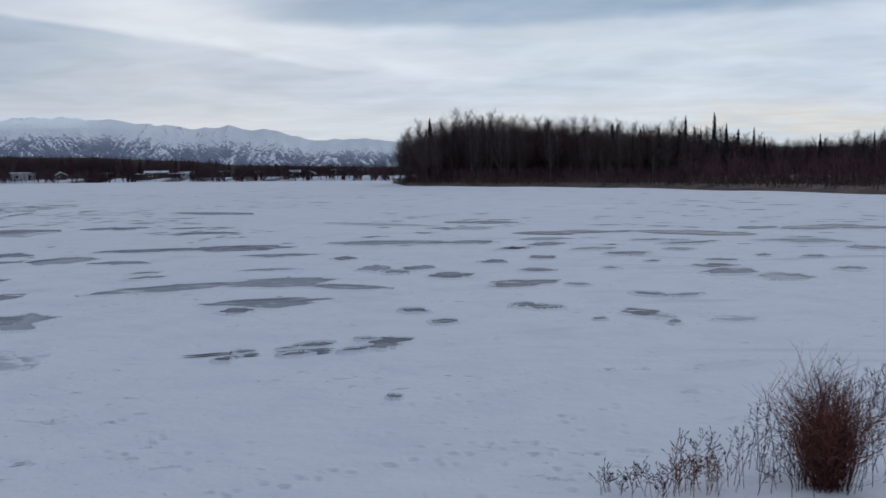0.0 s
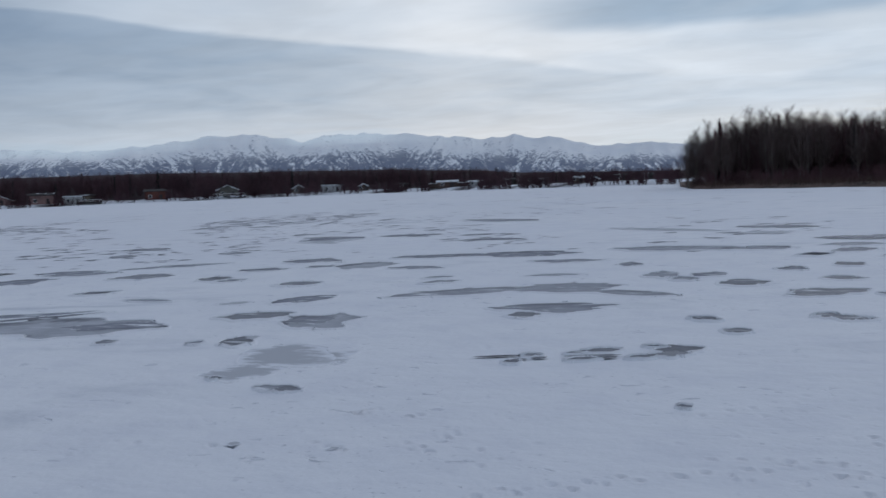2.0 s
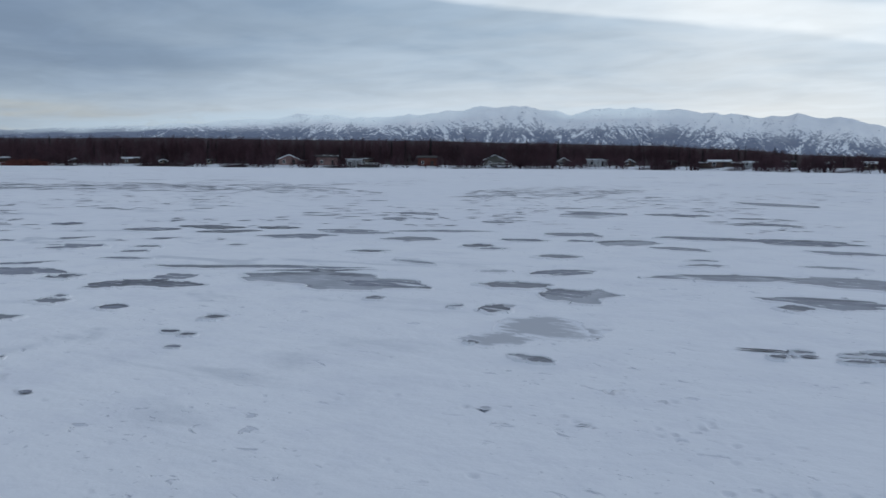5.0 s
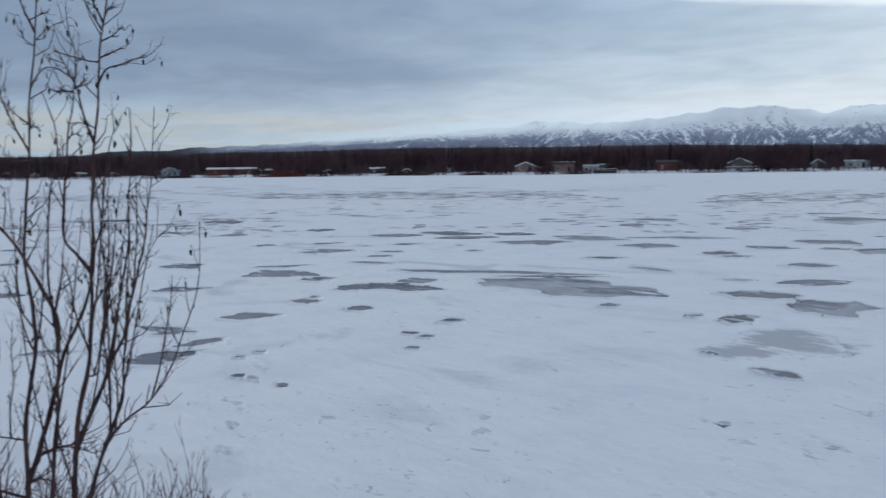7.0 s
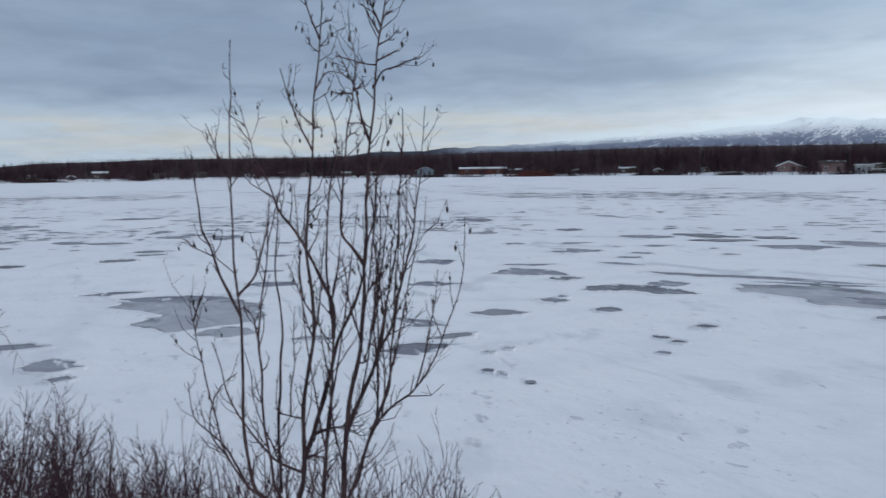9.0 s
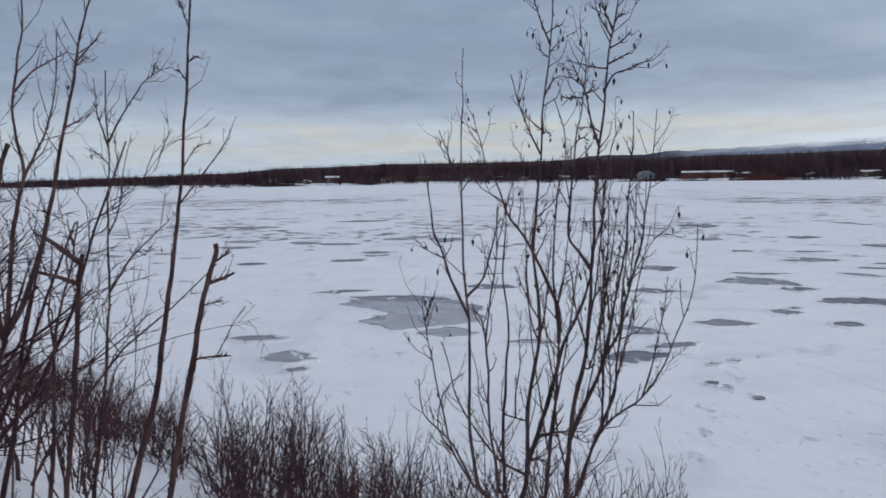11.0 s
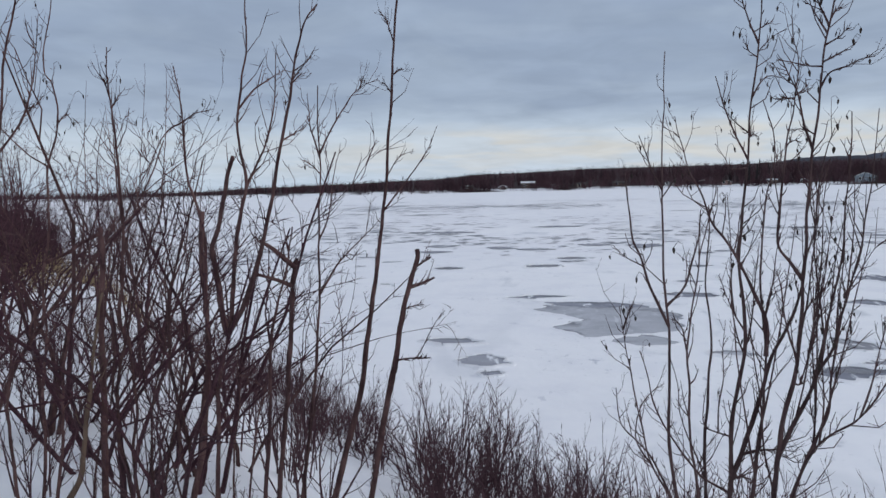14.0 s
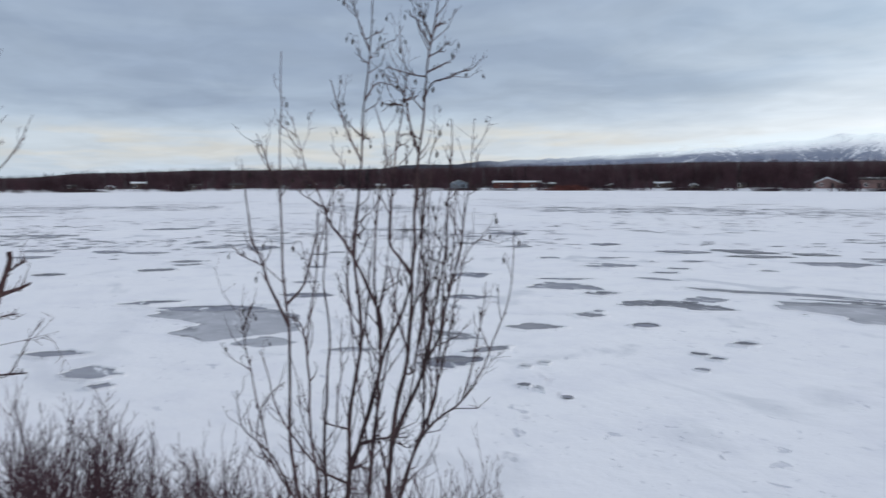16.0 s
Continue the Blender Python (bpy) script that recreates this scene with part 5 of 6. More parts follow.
alder_stem(0.016, (-0.15, 1.26), (-0.14, 1.37), (-0.13, 1.46), (-0.12, 1.56), (-0.11, 1.65), (-0.10, 1.73), (-0.10, 1.82), (-0.09, 1.94), (-0.10, 2.06), (-0.08, 2.15), (-0.06, 2.26), bow=0.02)
alder_stem(0.012, (-0.22, 1.44), (-0.18, 1.54), (-0.14, 1.67), (-0.11, 1.78), (-0.07, 1.93), (-0.02, 2.03), (0.02, 2.12), (0.05, 2.24), (0.06, 2.33), (0.09, 2.43), (0.10, 2.54), (0.12, 2.66), (0.14, 2.75), (0.16, 2.81), bow=0.14)
alder_stem(0.009, (-0.10, 1.94), (-0.09, 2.07), (-0.13, 2.17), (-0.17, 2.26), (-0.21, 2.34), (-0.25, 2.40), (-0.29, 2.45), (-0.31, 2.50), (-0.33, 2.56), (-0.36, 2.62), (-0.39, 2.67), (-0.41, 2.75), (-0.43, 2.82), (-0.44, 2.88), bow=0.04)
alder_stem(0.008, (0.04, 2.24), (-0.01, 2.31), (-0.05, 2.37), (-0.05, 2.47), (-0.04, 2.59), (-0.03, 2.68), (-0.02, 2.78), (-0.00, 2.86), (0.01, 2.95), (0.02, 3.05), (0.01, 3.12), (-0.01, 3.16))
alder_stem(0.005, (-0.10, 2.03), (-0.11, 2.17), (-0.11, 2.31), (-0.10, 2.45), (-0.09, 2.57), (-0.06, 2.69), (-0.06, 2.80), (-0.08, 2.87), (-0.10, 2.93))
alder_stem(0.01, (-0.04, 1.26), (-0.00, 1.34), (0.03, 1.45), (0.06, 1.53), (0.10, 1.60), (0.15, 1.65), (0.21, 1.69), (0.24, 1.72), (0.28, 1.77), (0.33, 1.86), (0.37, 1.97), (0.41, 2.07), (0.44, 2.19), (0.45, 2.31), (0.45, 2.42), bow=-0.2)
alder_stem(0.008, (-0.02, 1.30), (0.04, 1.48), (0.09, 1.62), (0.13, 1.73), (0.14, 1.87), (0.16, 1.98), (0.18, 2.10), (0.20, 2.19), (0.25, 2.29), (0.29, 2.36), (0.34, 2.40), bow=-0.12)
alder_stem(0.01, (-0.04, 1.53), (0.01, 1.68), (0.06, 1.79), (0.10, 1.89), (0.15, 1.98), (0.17, 2.07), (0.20, 2.17), (0.22, 2.26), (0.25, 2.38), (0.26, 2.48), (0.28, 2.60), (0.29, 2.72), (0.30, 2.88), bow=0.2)
alder_stem(0.006, (0.07, 1.83), (0.12, 2.02), (0.15, 2.17), (0.18, 2.33), (0.19, 2.50), (0.20, 2.61), (0.21, 2.75), (0.21, 2.87))
alder_stem(0.004, (0.19, 2.17), (0.21, 2.33), (0.22, 2.48), (0.22, 2.61))
alder_stem(0.012, (-0.38, 1.27), (-0.43, 1.33), (-0.45, 1.47), (-0.46, 1.61), (-0.46, 1.75), (-0.46, 1.90), (-0.46, 2.04), (-0.47, 2.15), (-0.48, 2.27), (-0.48, 2.41), (-0.48, 2.55), (-0.48, 2.66), (-0.48, 2.78), (-0.47, 2.91), (-0.47, 3.02), (-0.46, 3.14), bow=0.2, rod=True)
alder_stem(0.01, (-0.32, 1.27), (-0.35, 1.34), (-0.36, 1.44), (-0.38, 1.56), (-0.39, 1.68), (-0.39, 1.80), (-0.40, 1.92), (-0.39, 2.04), (-0.38, 2.13), (-0.36, 2.25), (-0.35, 2.34), (-0.33, 2.42), (-0.31, 2.50), (-0.28, 2.60), bow=-0.1)
alder_stem(0.006, (-0.25, 1.39), (-0.33, 1.43), (-0.39, 1.50), (-0.44, 1.57), (-0.50, 1.67), (-0.53, 1.75), (-0.55, 1.85), (-0.58, 1.94))
alder_stem(0.007, (-0.32, 1.30), (-0.32, 1.46), (-0.32, 1.61), (-0.31, 1.73), (-0.31, 1.85), (-0.30, 1.94), (-0.30, 2.03), (-0.31, 2.13), (-0.32, 2.22), (-0.31, 2.32), (-0.30, 2.43), (-0.30, 2.53), bow=0.15)
alder_stem(0.008, (-0.39, 1.27), (-0.46, 1.34), (-0.51, 1.42), (-0.55, 1.51), (-0.57, 1.61), (-0.60, 1.73), (-0.62, 1.85), (-0.64, 1.94), (-0.65, 2.01), (-0.66, 2.06), (-0.67, 2.12), bow=-0.2)
alder_stem(0.004, (-0.65, 2.02), (-0.63, 2.10), (-0.61, 2.15))
alder_stem(0.005, (-0.45, 1.35), (-0.53, 1.49), (-0.59, 1.56), (-0.65, 1.62), (-0.67, 1.68), (-0.68, 1.78), bow=-0.25)
alder_stem(0.007, (-0.46, 2.04), (-0.50, 2.13), (-0.54, 2.22), (-0.57, 2.32), (-0.60, 2.39), (-0.61, 2.48), (-0.62, 2.57), (-0.63, 2.69))
alder_stem(0.003, (-0.57, 2.28), (-0.63, 2.32), (-0.68, 2.37))
alder_stem(0.006, (-0.46, 2.12), (-0.40, 2.20), (-0.37, 2.29), (-0.34, 2.40), (-0.33, 2.51))
alder_stem(0.005, (-0.49, 2.59), (-0.52, 2.67), (-0.54, 2.73), (-0.57, 2.81))
alder_stem(0.005, (-0.16, 2.71), (-0.20, 2.80), (-0.24, 2.91), (-0.27, 3.03))
alder_stem(0.003, (-0.22, 2.67), (-0.24, 2.71), (-0.28, 2.77))
alder_stem(0.0035, (-0.15, 2.81), (-0.20, 2.85), (-0.23, 2.89))
alder_stem(0.005, (-0.12, 3.15), (-0.15, 3.23), (-0.17, 3.30), (-0.19, 3.38))
alder_stem(0.003, (-0.12, 3.19), (-0.09, 3.21), (-0.06, 3.22))
alder_stem(0.003, (-0.13, 3.11), (-0.09, 3.14), (-0.05, 3.17), (-0.01, 3.19))
alder_stem(0.003, (-0.13, 3.09), (-0.15, 3.12), (-0.16, 3.15))
alder_stem(0.005, (0.12, 3.19), (0.09, 3.27), (0.07, 3.33))
alder_stem(0.004, (0.11, 3.17), (0.08, 3.23), (0.06, 3.27), (0.04, 3.28))
alder_stem(0.004, (0.13, 3.22), (0.15, 3.25), (0.17, 3.25))
alder_stem(0.005, (0.10, 2.97), (0.13, 3.02), (0.19, 3.04), (0.23, 3.06), (0.28, 3.07))
alder_stem(0.004, (0.11, 3.06), (0.16, 3.09), (0.18, 3.10), (0.20, 3.10))
alder_stem(0.004, (0.11, 3.12), (0.16, 3.15), (0.18, 3.17), (0.20, 3.18))
alder_stem(0.006, (0.08, 2.74), (0.04, 2.84), (0.02, 2.94), (-0.01, 3.01), (-0.04, 3.08))
alder_stem(0.004, (0.00, 2.93), (-0.04, 2.93), (-0.08, 2.90))
alder_stem(0.004, (0.09, 3.05), (0.05, 3.05), (-0.02, 3.07), (-0.06, 3.08))
alder_stem(0.004, (0.01, 2.94), (0.04, 2.96), (0.05, 2.98))
alder_stem(0.003, (0.07, 2.79), (0.04, 2.81), (-0.01, 2.81))
alder_stem(0.003, (-0.02, 2.76), (0.01, 2.77), (0.03, 2.76))
alder_stem(0.003, (-0.15, 2.79), (-0.13, 2.80), (-0.11, 2.79))
alder_stem(0.004, (-0.13, 2.95), (-0.10, 3.00), (-0.07, 3.02), (-0.03, 3.01))
alder_stem(0.003, (0.20, 2.66), (0.20, 2.71), (0.17, 2.77))
alder_stem(0.007, (-0.22, 1.44), (-0.18, 1.45), (-0.13, 1.43))
alder_stem(0.009, (-0.18, 1.54), (-0.11, 1.56), (-0.04, 1.57), (0.01, 1.63))
alder_stem(0.004, (-0.32, 1.42), (-0.35, 1.51), (-0.39, 1.60), (-0.42, 1.70), (-0.43, 1.81), (-0.46, 1.92))
alder_stem(0.004, (-0.22, 1.60), (-0.27, 1.62), (-0.32, 1.64), (-0.33, 1.70), (-0.32, 1.80))
alder_stem(0.004, (0.04, 1.48), (0.08, 1.57), (0.12, 1.62), (0.19, 1.66))
alder_stem(0.004, (-0.53, 1.47), (-0.58, 1.53), (-0.60, 1.60), (-0.58, 1.71), (-0.53, 1.78), (-0.49, 1.81))
alder_stem(0.004, (-0.40, 1.94), (-0.42, 2.04), (-0.46, 2.08))
alder_stem(0.004, (-0.18, 2.03), (-0.21, 2.10), (-0.24, 2.17), (-0.27, 2.25))
alder_stem(0.004, (-0.17, 1.94), (-0.20, 2.01), (-0.22, 2.13), (-0.22, 2.24), (-0.21, 2.31))
alder_stem(0.005, (0.03, 1.94), (-0.01, 2.03), (-0.03, 2.13), (-0.04, 2.22), (-0.06, 2.28))
alder_stem(0.004, (0.04, 2.08), (0.07, 2.15), (0.11, 2.19), (0.13, 2.24), (0.15, 2.31))
alder_stem(0.004, (0.03, 1.84), (0.06, 1.94), (0.08, 2.03), (0.11, 2.12), (0.15, 2.16))

willow_stem(0.02, (-0.17, 0.99), (-0.10, 1.28), (-0.02, 1.57), (0.02, 1.80), (0.06, 2.03), (0.09, 2.23), (0.10, 2.32), (0.13, 2.49), (0.15, 2.63), (0.17, 2.86), (0.19, 3.06), (0.21, 3.31), (0.23, 3.56), (0.25, 3.72), bow=0.15)
willow_stem(0.0175, (0.02, 0.98), (0.07, 1.27), (0.13, 1.56), (0.17, 1.74), (0.20, 1.91), (0.23, 2.06), (0.26, 2.17), (0.29, 2.27), (0.29, 2.31), blunt=True, bow=-0.18)
willow_stem(0.013, (-0.33, 1.00), (-0.29, 1.29), (-0.27, 1.53), (-0.24, 1.70), (-0.22, 1.90), (-0.21, 2.10), (-0.20, 2.33), (-0.18, 2.64), (-0.18, 2.86), (-0.17, 3.14), bow=0.22)
willow_stem(0.021, (-0.74, 1.03), (-0.74, 1.23), (-0.73, 1.46), (-0.72, 1.66), (-0.69, 1.83), (-0.67, 1.93), bow=-0.15)
willow_stem(0.013, (-0.67, 1.92), (-0.64, 1.97), (-0.59, 2.06), (-0.54, 2.20), (-0.49, 2.37), (-0.44, 2.59), (-0.40, 2.78), (-0.36, 2.96), (-0.32, 3.14), (-0.28, 3.31), (-0.24, 3.45), (-0.18, 3.53), bow=-0.15)
willow_stem(0.013, (-0.67, 1.92), (-0.70, 2.03), (-0.71, 2.20), (-0.73, 2.34), (-0.69, 2.48), (-0.65, 2.70), (-0.62, 2.80), blunt=True, bow=-0.15)
willow_stem(0.01, (-0.65, 1.93), (-0.64, 2.12), (-0.62, 2.34), (-0.59, 2.51), (-0.56, 2.66), (-0.58, 2.79), (-0.59, 2.95), (-0.57, 3.15), (-0.54, 3.34), (-0.53, 3.56), (-0.53, 3.72), bow=0.1)
willow_stem(0.007, (-0.56, 2.63), (-0.51, 2.76), (-0.46, 2.87), (-0.42, 3.03), (-0.40, 3.20), (-0.39, 3.30))
willow_stem(0.005, (-0.58, 3.04), (-0.51, 3.12), (-0.42, 3.17), (-0.35, 3.21), (-0.32, 3.20))
willow_stem(0.005, (-0.38, 2.88), (-0.31, 2.91), (-0.25, 2.94))
willow_stem(0.004, (-0.31, 3.17), (-0.24, 3.25), (-0.21, 3.28))
willow_stem(0.004, (-0.32, 3.14), (-0.29, 3.17), (-0.26, 3.20))
willow_stem(0.014, (-0.45, 1.01), (-0.42, 1.30), (-0.40, 1.53), (-0.37, 1.76), (-0.36, 1.99), (-0.35, 2.16), (-0.33, 2.25), (-0.32, 2.28), blunt=True, bow=-0.05)
willow_stem(0.011, (-0.33, 2.24), (-0.40, 2.31), (-0.45, 2.35), (-0.50, 2.38), blunt=True, bow=-0.05)
willow_stem(0.009, (-0.35, 2.15), (-0.42, 2.18), (-0.47, 2.20), (-0.53, 2.22), blunt=True, bow=-0.05)
willow_stem(0.015, (-0.52, 1.01), (-0.49, 1.30), (-0.47, 1.54), (-0.46, 1.77), (-0.44, 1.94), (-0.42, 2.05), (-0.40, 2.14), (-0.36, 2.28), (-0.33, 2.45), bow=0.2)
willow_stem(0.017, (-0.87, 1.04), (-0.81, 1.32), (-0.78, 1.61), (-0.76, 1.84), (-0.76, 2.01), (-0.77, 2.18), (-0.78, 2.32), (-0.77, 2.53), blunt=True, bow=0.2)
willow_stem(0.009, (-0.91, 1.04), (-0.96, 1.27), (-1.02, 1.51), (-1.06, 1.62), (-1.07, 1.79), (-1.05, 1.96), bow=-0.1)
willow_stem(0.02, (-1.29, 1.06), (-1.28, 1.35), (-1.28, 1.58), (-1.27, 1.80), (-1.27, 2.03), (-1.25, 2.25), (-1.25, 2.46), blunt=True, bow=-0.2)
willow_stem(0.01, (-1.25, 2.44), (-1.33, 2.39), (-1.41, 2.34), (-1.52, 2.30), blunt=True, bow=-0.2)
willow_stem(0.024, (-1.50, 1.08), (-1.41, 1.21), (-1.39, 1.35), (-1.37, 1.52), (-1.34, 1.66), (-1.32, 1.80), (-1.29, 1.97), (-1.26, 2.14), bow=-0.25)
willow_stem(0.015, (-1.15, 1.05), (-1.18, 1.26), (-1.21, 1.37), (-1.21, 1.54), (-1.19, 1.74), (-1.15, 1.91), (-1.11, 2.08), (-1.07, 2.24), (-1.01, 2.41), (-0.96, 2.55), (-0.95, 2.68), bow=0.1)
willow_stem(0.011, (-1.15, 1.91), (-1.18, 2.02), (-1.15, 2.19), (-1.15, 2.38), (-1.15, 2.60), (-1.15, 2.74), (-1.16, 2.91), (-1.17, 3.07), (-1.19, 3.20), (-1.19, 3.33), bow=0.05)
willow_stem(0.004, (-1.17, 3.04), (-1.14, 3.08), (-1.10, 3.14))
willow_stem(0.004, (-1.18, 3.08), (-1.20, 3.16), (-1.23, 3.20))
willow_stem(0.01, (-0.77, 2.06), (-0.76, 2.26), (-0.76, 2.40), (-0.79, 2.54), (-0.83, 2.68), (-0.84, 2.86), (-0.85, 3.01), (-0.86, 3.12), (-0.87, 3.24), bow=0.12)
willow_stem(0.005, (-0.84, 2.98), (-0.78, 3.01), (-0.69, 3.02), leafy=True)
willow_stem(0.005, (-0.85, 2.97), (-0.91, 2.93), (-0.96, 2.85), (-1.00, 2.74))
willow_stem(0.01, (-1.59, 1.08), (-1.57, 1.37), (-1.57, 1.65), (-1.53, 1.92), (-1.53, 2.20), (-1.50, 2.39), (-1.49, 2.58), (-1.48, 2.75), (-1.44, 2.88), (-1.42, 3.02), (-1.44, 3.15), (-1.47, 3.21), (-1.46, 3.34), (-1.43, 3.47), (-1.42, 3.61), bow=0.25, leafy=True)
willow_stem(0.004, (-1.47, 2.77), (-1.50, 2.83), (-1.53, 2.85), leafy=True)
willow_stem(0.004, (-1.43, 2.95), (-1.38, 3.00), (-1.35, 2.95), leafy=True)
willow_stem(0.015, (-1.90, 1.10), (-1.86, 1.66), (-1.82, 2.21), (-1.78, 2.54), (-1.72, 2.81), (-1.68, 3.02), (-1.65, 3.23), (-1.62, 3.39), (-1.59, 3.55), (-1.57, 3.68), bow=0.25)
willow_stem(0.008, (-1.72, 2.82), (-1.61, 2.94), (-1.56, 3.05), (-1.52, 3.18), (-1.50, 3.31), (-1.48, 3.48), leafy=True)
willow_stem(0.005, (-1.56, 3.03), (-1.52, 3.05), (-1.50, 3.08), leafy=True)
willow_stem(0.013, (-1.70, 1.09), (-1.73, 1.37), (-1.74, 1.60), (-1.71, 1.88), (-1.73, 2.10), (-1.75, 2.32), (-1.76, 2.54), bow=-0.15)
willow_stem(0.004, (-1.33, 2.42), (-1.32, 2.66), (-1.31, 2.91), (-1.30, 3.18), leafy=True)
willow_stem(0.004, (-1.03, 2.46), (-1.04, 2.74), (-1.02, 3.01), (-1.01, 3.26), leafy=True)
willow_stem(0.004, (-0.95, 2.63), (-0.93, 2.85), (-0.91, 3.23), leafy=True)
willow_stem(0.012, (-1.12, 1.05), (-1.15, 1.34), (-1.11, 1.57), (-1.13, 1.80), (-1.15, 2.02), (-1.16, 2.25), (-1.14, 2.38), (-1.09, 2.52), (-1.02, 2.68), (-0.95, 2.88), bow=-0.1)
willow_stem(0.01, (-0.60, 1.02), (-0.56, 1.31), (-0.53, 1.48), (-0.49, 1.62), (-0.46, 1.79), bow=0.2)
willow_stem(0.005, (-0.19, 0.99), (-0.16, 1.40), (-0.12, 1.63), (-0.09, 1.87), (-0.03, 2.12), (-0.01, 2.32), bow=0.2)
willow_stem(0.004, (-0.08, 1.81), (-0.10, 1.92), (-0.12, 2.07), (-0.13, 2.15), bow=0.2)
willow_stem(0.01, (-0.31, 1.00), (-0.29, 1.35), (-0.25, 1.58), (-0.20, 1.72), (-0.15, 1.78), bow=-0.2)
willow_stem(0.012, (-1.53, 1.08), (-1.49, 1.42), (-1.47, 1.70), (-1.43, 1.92), (-1.37, 2.14), (-1.33, 2.33), (-1.27, 2.52), bow=0.05)
willow_stem(0.012, (-1.02, 1.05), (-0.97, 1.33), (-0.91, 1.61), (-0.87, 1.84), (-0.88, 2.07), (-0.85, 2.29), (-0.81, 2.40), bow=-0.12)
willow_stem(0.01, (-1.05, 1.05), (-1.06, 1.28), (-1.04, 1.56), (-0.98, 1.79), (-0.95, 2.01), (-0.95, 2.24), (-0.90, 2.46), (-0.87, 2.60), bow=0.2)
willow_stem(0.009, (-1.35, 1.07), (-1.31, 1.35), (-1.23, 1.63), (-1.21, 1.86), (-1.22, 2.08), (-1.19, 2.30), (-1.19, 2.50), bow=0.1)
willow_stem(0.009, (-0.67, 1.02), (-0.66, 1.31), (-0.62, 1.54), (-0.63, 1.77), (-0.58, 2.00), bow=-0.2)
willow_stem(0.006, (0.14, 2.51), (0.28, 2.69), (0.37, 2.83), (0.42, 2.93))
willow_stem(0.004, (0.16, 2.68), (0.21, 2.77), (0.25, 2.80), (0.30, 2.81))
willow_stem(0.007, (-0.20, 2.10), (-0.13, 2.21), (-0.07, 2.28), (0.01, 2.37), (0.07, 2.42), (0.12, 2.47))
willow_stem(0.004, (0.20, 3.34), (0.18, 3.45), (0.14, 3.50), blunt=True)
willow_stem(0.004, (0.21, 3.36), (0.19, 3.42), (0.17, 3.45), blunt=True)
willow_stem(0.004, (0.20, 3.20), (0.23, 3.21), (0.25, 3.22), blunt=True)
willow_stem(0.004, (0.18, 3.10), (0.17, 3.13), (0.15, 3.15), blunt=True)
willow_stem(0.009, (0.25, 2.12), (0.31, 2.14), (0.37, 2.17), blunt=True, bow=-0.18)
willow_stem(0.006, (0.29, 2.22), (0.32, 2.25), (0.35, 2.28), blunt=True, bow=-0.18)
willow_stem(0.006, (0.17, 1.74), (0.25, 1.75), (0.34, 1.75), blunt=True, bow=-0.18)
willow_stem(0.003, (0.27, 1.75), (0.33, 1.85), (0.37, 1.93), (0.42, 2.00), blunt=True, bow=-0.18)
willow_stem(0.004, (0.22, 2.00), (0.27, 2.02), (0.32, 2.03), blunt=True, bow=-0.18)
willow_stem(0.006, (-0.18, 2.77), (-0.21, 2.92), (-0.22, 3.03), (-0.23, 3.10))
willow_stem(0.007, (-0.18, 2.79), (-0.13, 2.89), (-0.06, 3.00), (0.00, 3.09), (0.07, 3.14), (0.13, 3.16))
willow_stem(0.003, (0.05, 3.11), (0.05, 3.15), (0.05, 3.17))
willow_stem(0.004, (-0.18, 2.71), (-0.23, 2.75), (-0.29, 2.79))
willow_stem(0.005, (-0.19, 2.38), (-0.14, 2.50), (-0.12, 2.64), (-0.09, 2.78), (-0.07, 2.85))
willow_stem(0.005, (-0.46, 1.59), (-0.53, 1.65), (-0.60, 1.69), (-0.67, 1.69))
willow_stem(0.005, (-0.73, 1.89), (-0.79, 1.78), (-0.86, 1.76), (-0.96, 1.73))

# thin shoots that spring from the alder's stems
grown = list(alder.traces)
for i in range(80):
    rng.seed(300 + i)
    (pts, bow), = rng.sample(grown, 1)
    n = rng.randrange(1, max(2, len(pts) - 2))
    s0, z0 = pts[n]
    if z0 > 2.1 or z0 < 1.2 or abs(s0) > 0.36:
        continue
    rise = rng.uniform(0.35, 0.85)
    lean = (s0 + 0.1) * rng.uniform(0.1, 0.5) + rng.uniform(-0.16, 0.16)
    shoot = [(s0 + lean * rise * w ** 0.8 + rng.uniform(-0.008, 0.008) * (w > 0), z0 + rise * w) for w in (0, 0.25, 0.5, 0.75, 1)]
    alder.stem(rng.uniform(0.0032, 0.005), *shoot, twigs=10, length=0.085, cones=0.16, taper=0.3, sides=5, bow=bow)


# ---- low twiggy bushes along the edge of the bank
cane_meshes = []
for i in range(14):
    rng.seed(40 + i)
    g = Geo()
    branchy(g, Vector((0, 0, -0.14)), Vector((rng.uniform(-0.3, 0.3), rng.uniform(-0.3, 0.3), 1)), rng.uniform(0.65, 0.95), 0.0080, 2, 5, 0.20, 4, 0.0025)
    cane_meshes.append(g.mesh("cane", BUSH))
rng.seed(5)
spots = [polar(rng.uniform(103, 121), rng.uniform(6.5, 10)) for _ in range(20)]
for _ in range(2600):
    az = rng.uniform(66, 126)
    edge = table(BANK, az)
    r = edge - abs(rng.gauss(0, 1)) * 1.4 - 0.1 if rng.random() < 0.7 else rng.uniform(4.0, edge)
    if az < 80 and r < edge - 1.6 * (az - 62) / 18:
        continue
    if az > 97 and rng.random() < 0.6:
        continue
    if r < 4.6 or r > 12.5:
        continue
    p = polar(az, r)
    if all((p - s).length > (0.28 if az < 96 else 0.5) for s in spots):
        spots.append(p)
    if len(spots) >= 270:
        break
low_spots = []
for i in range(44):
    az = 98 + 14 * (i + rng.random()) / 44
    low_spots.append(polar(az, table(BANK, az) - rng.uniform(0.2, 2.0)))
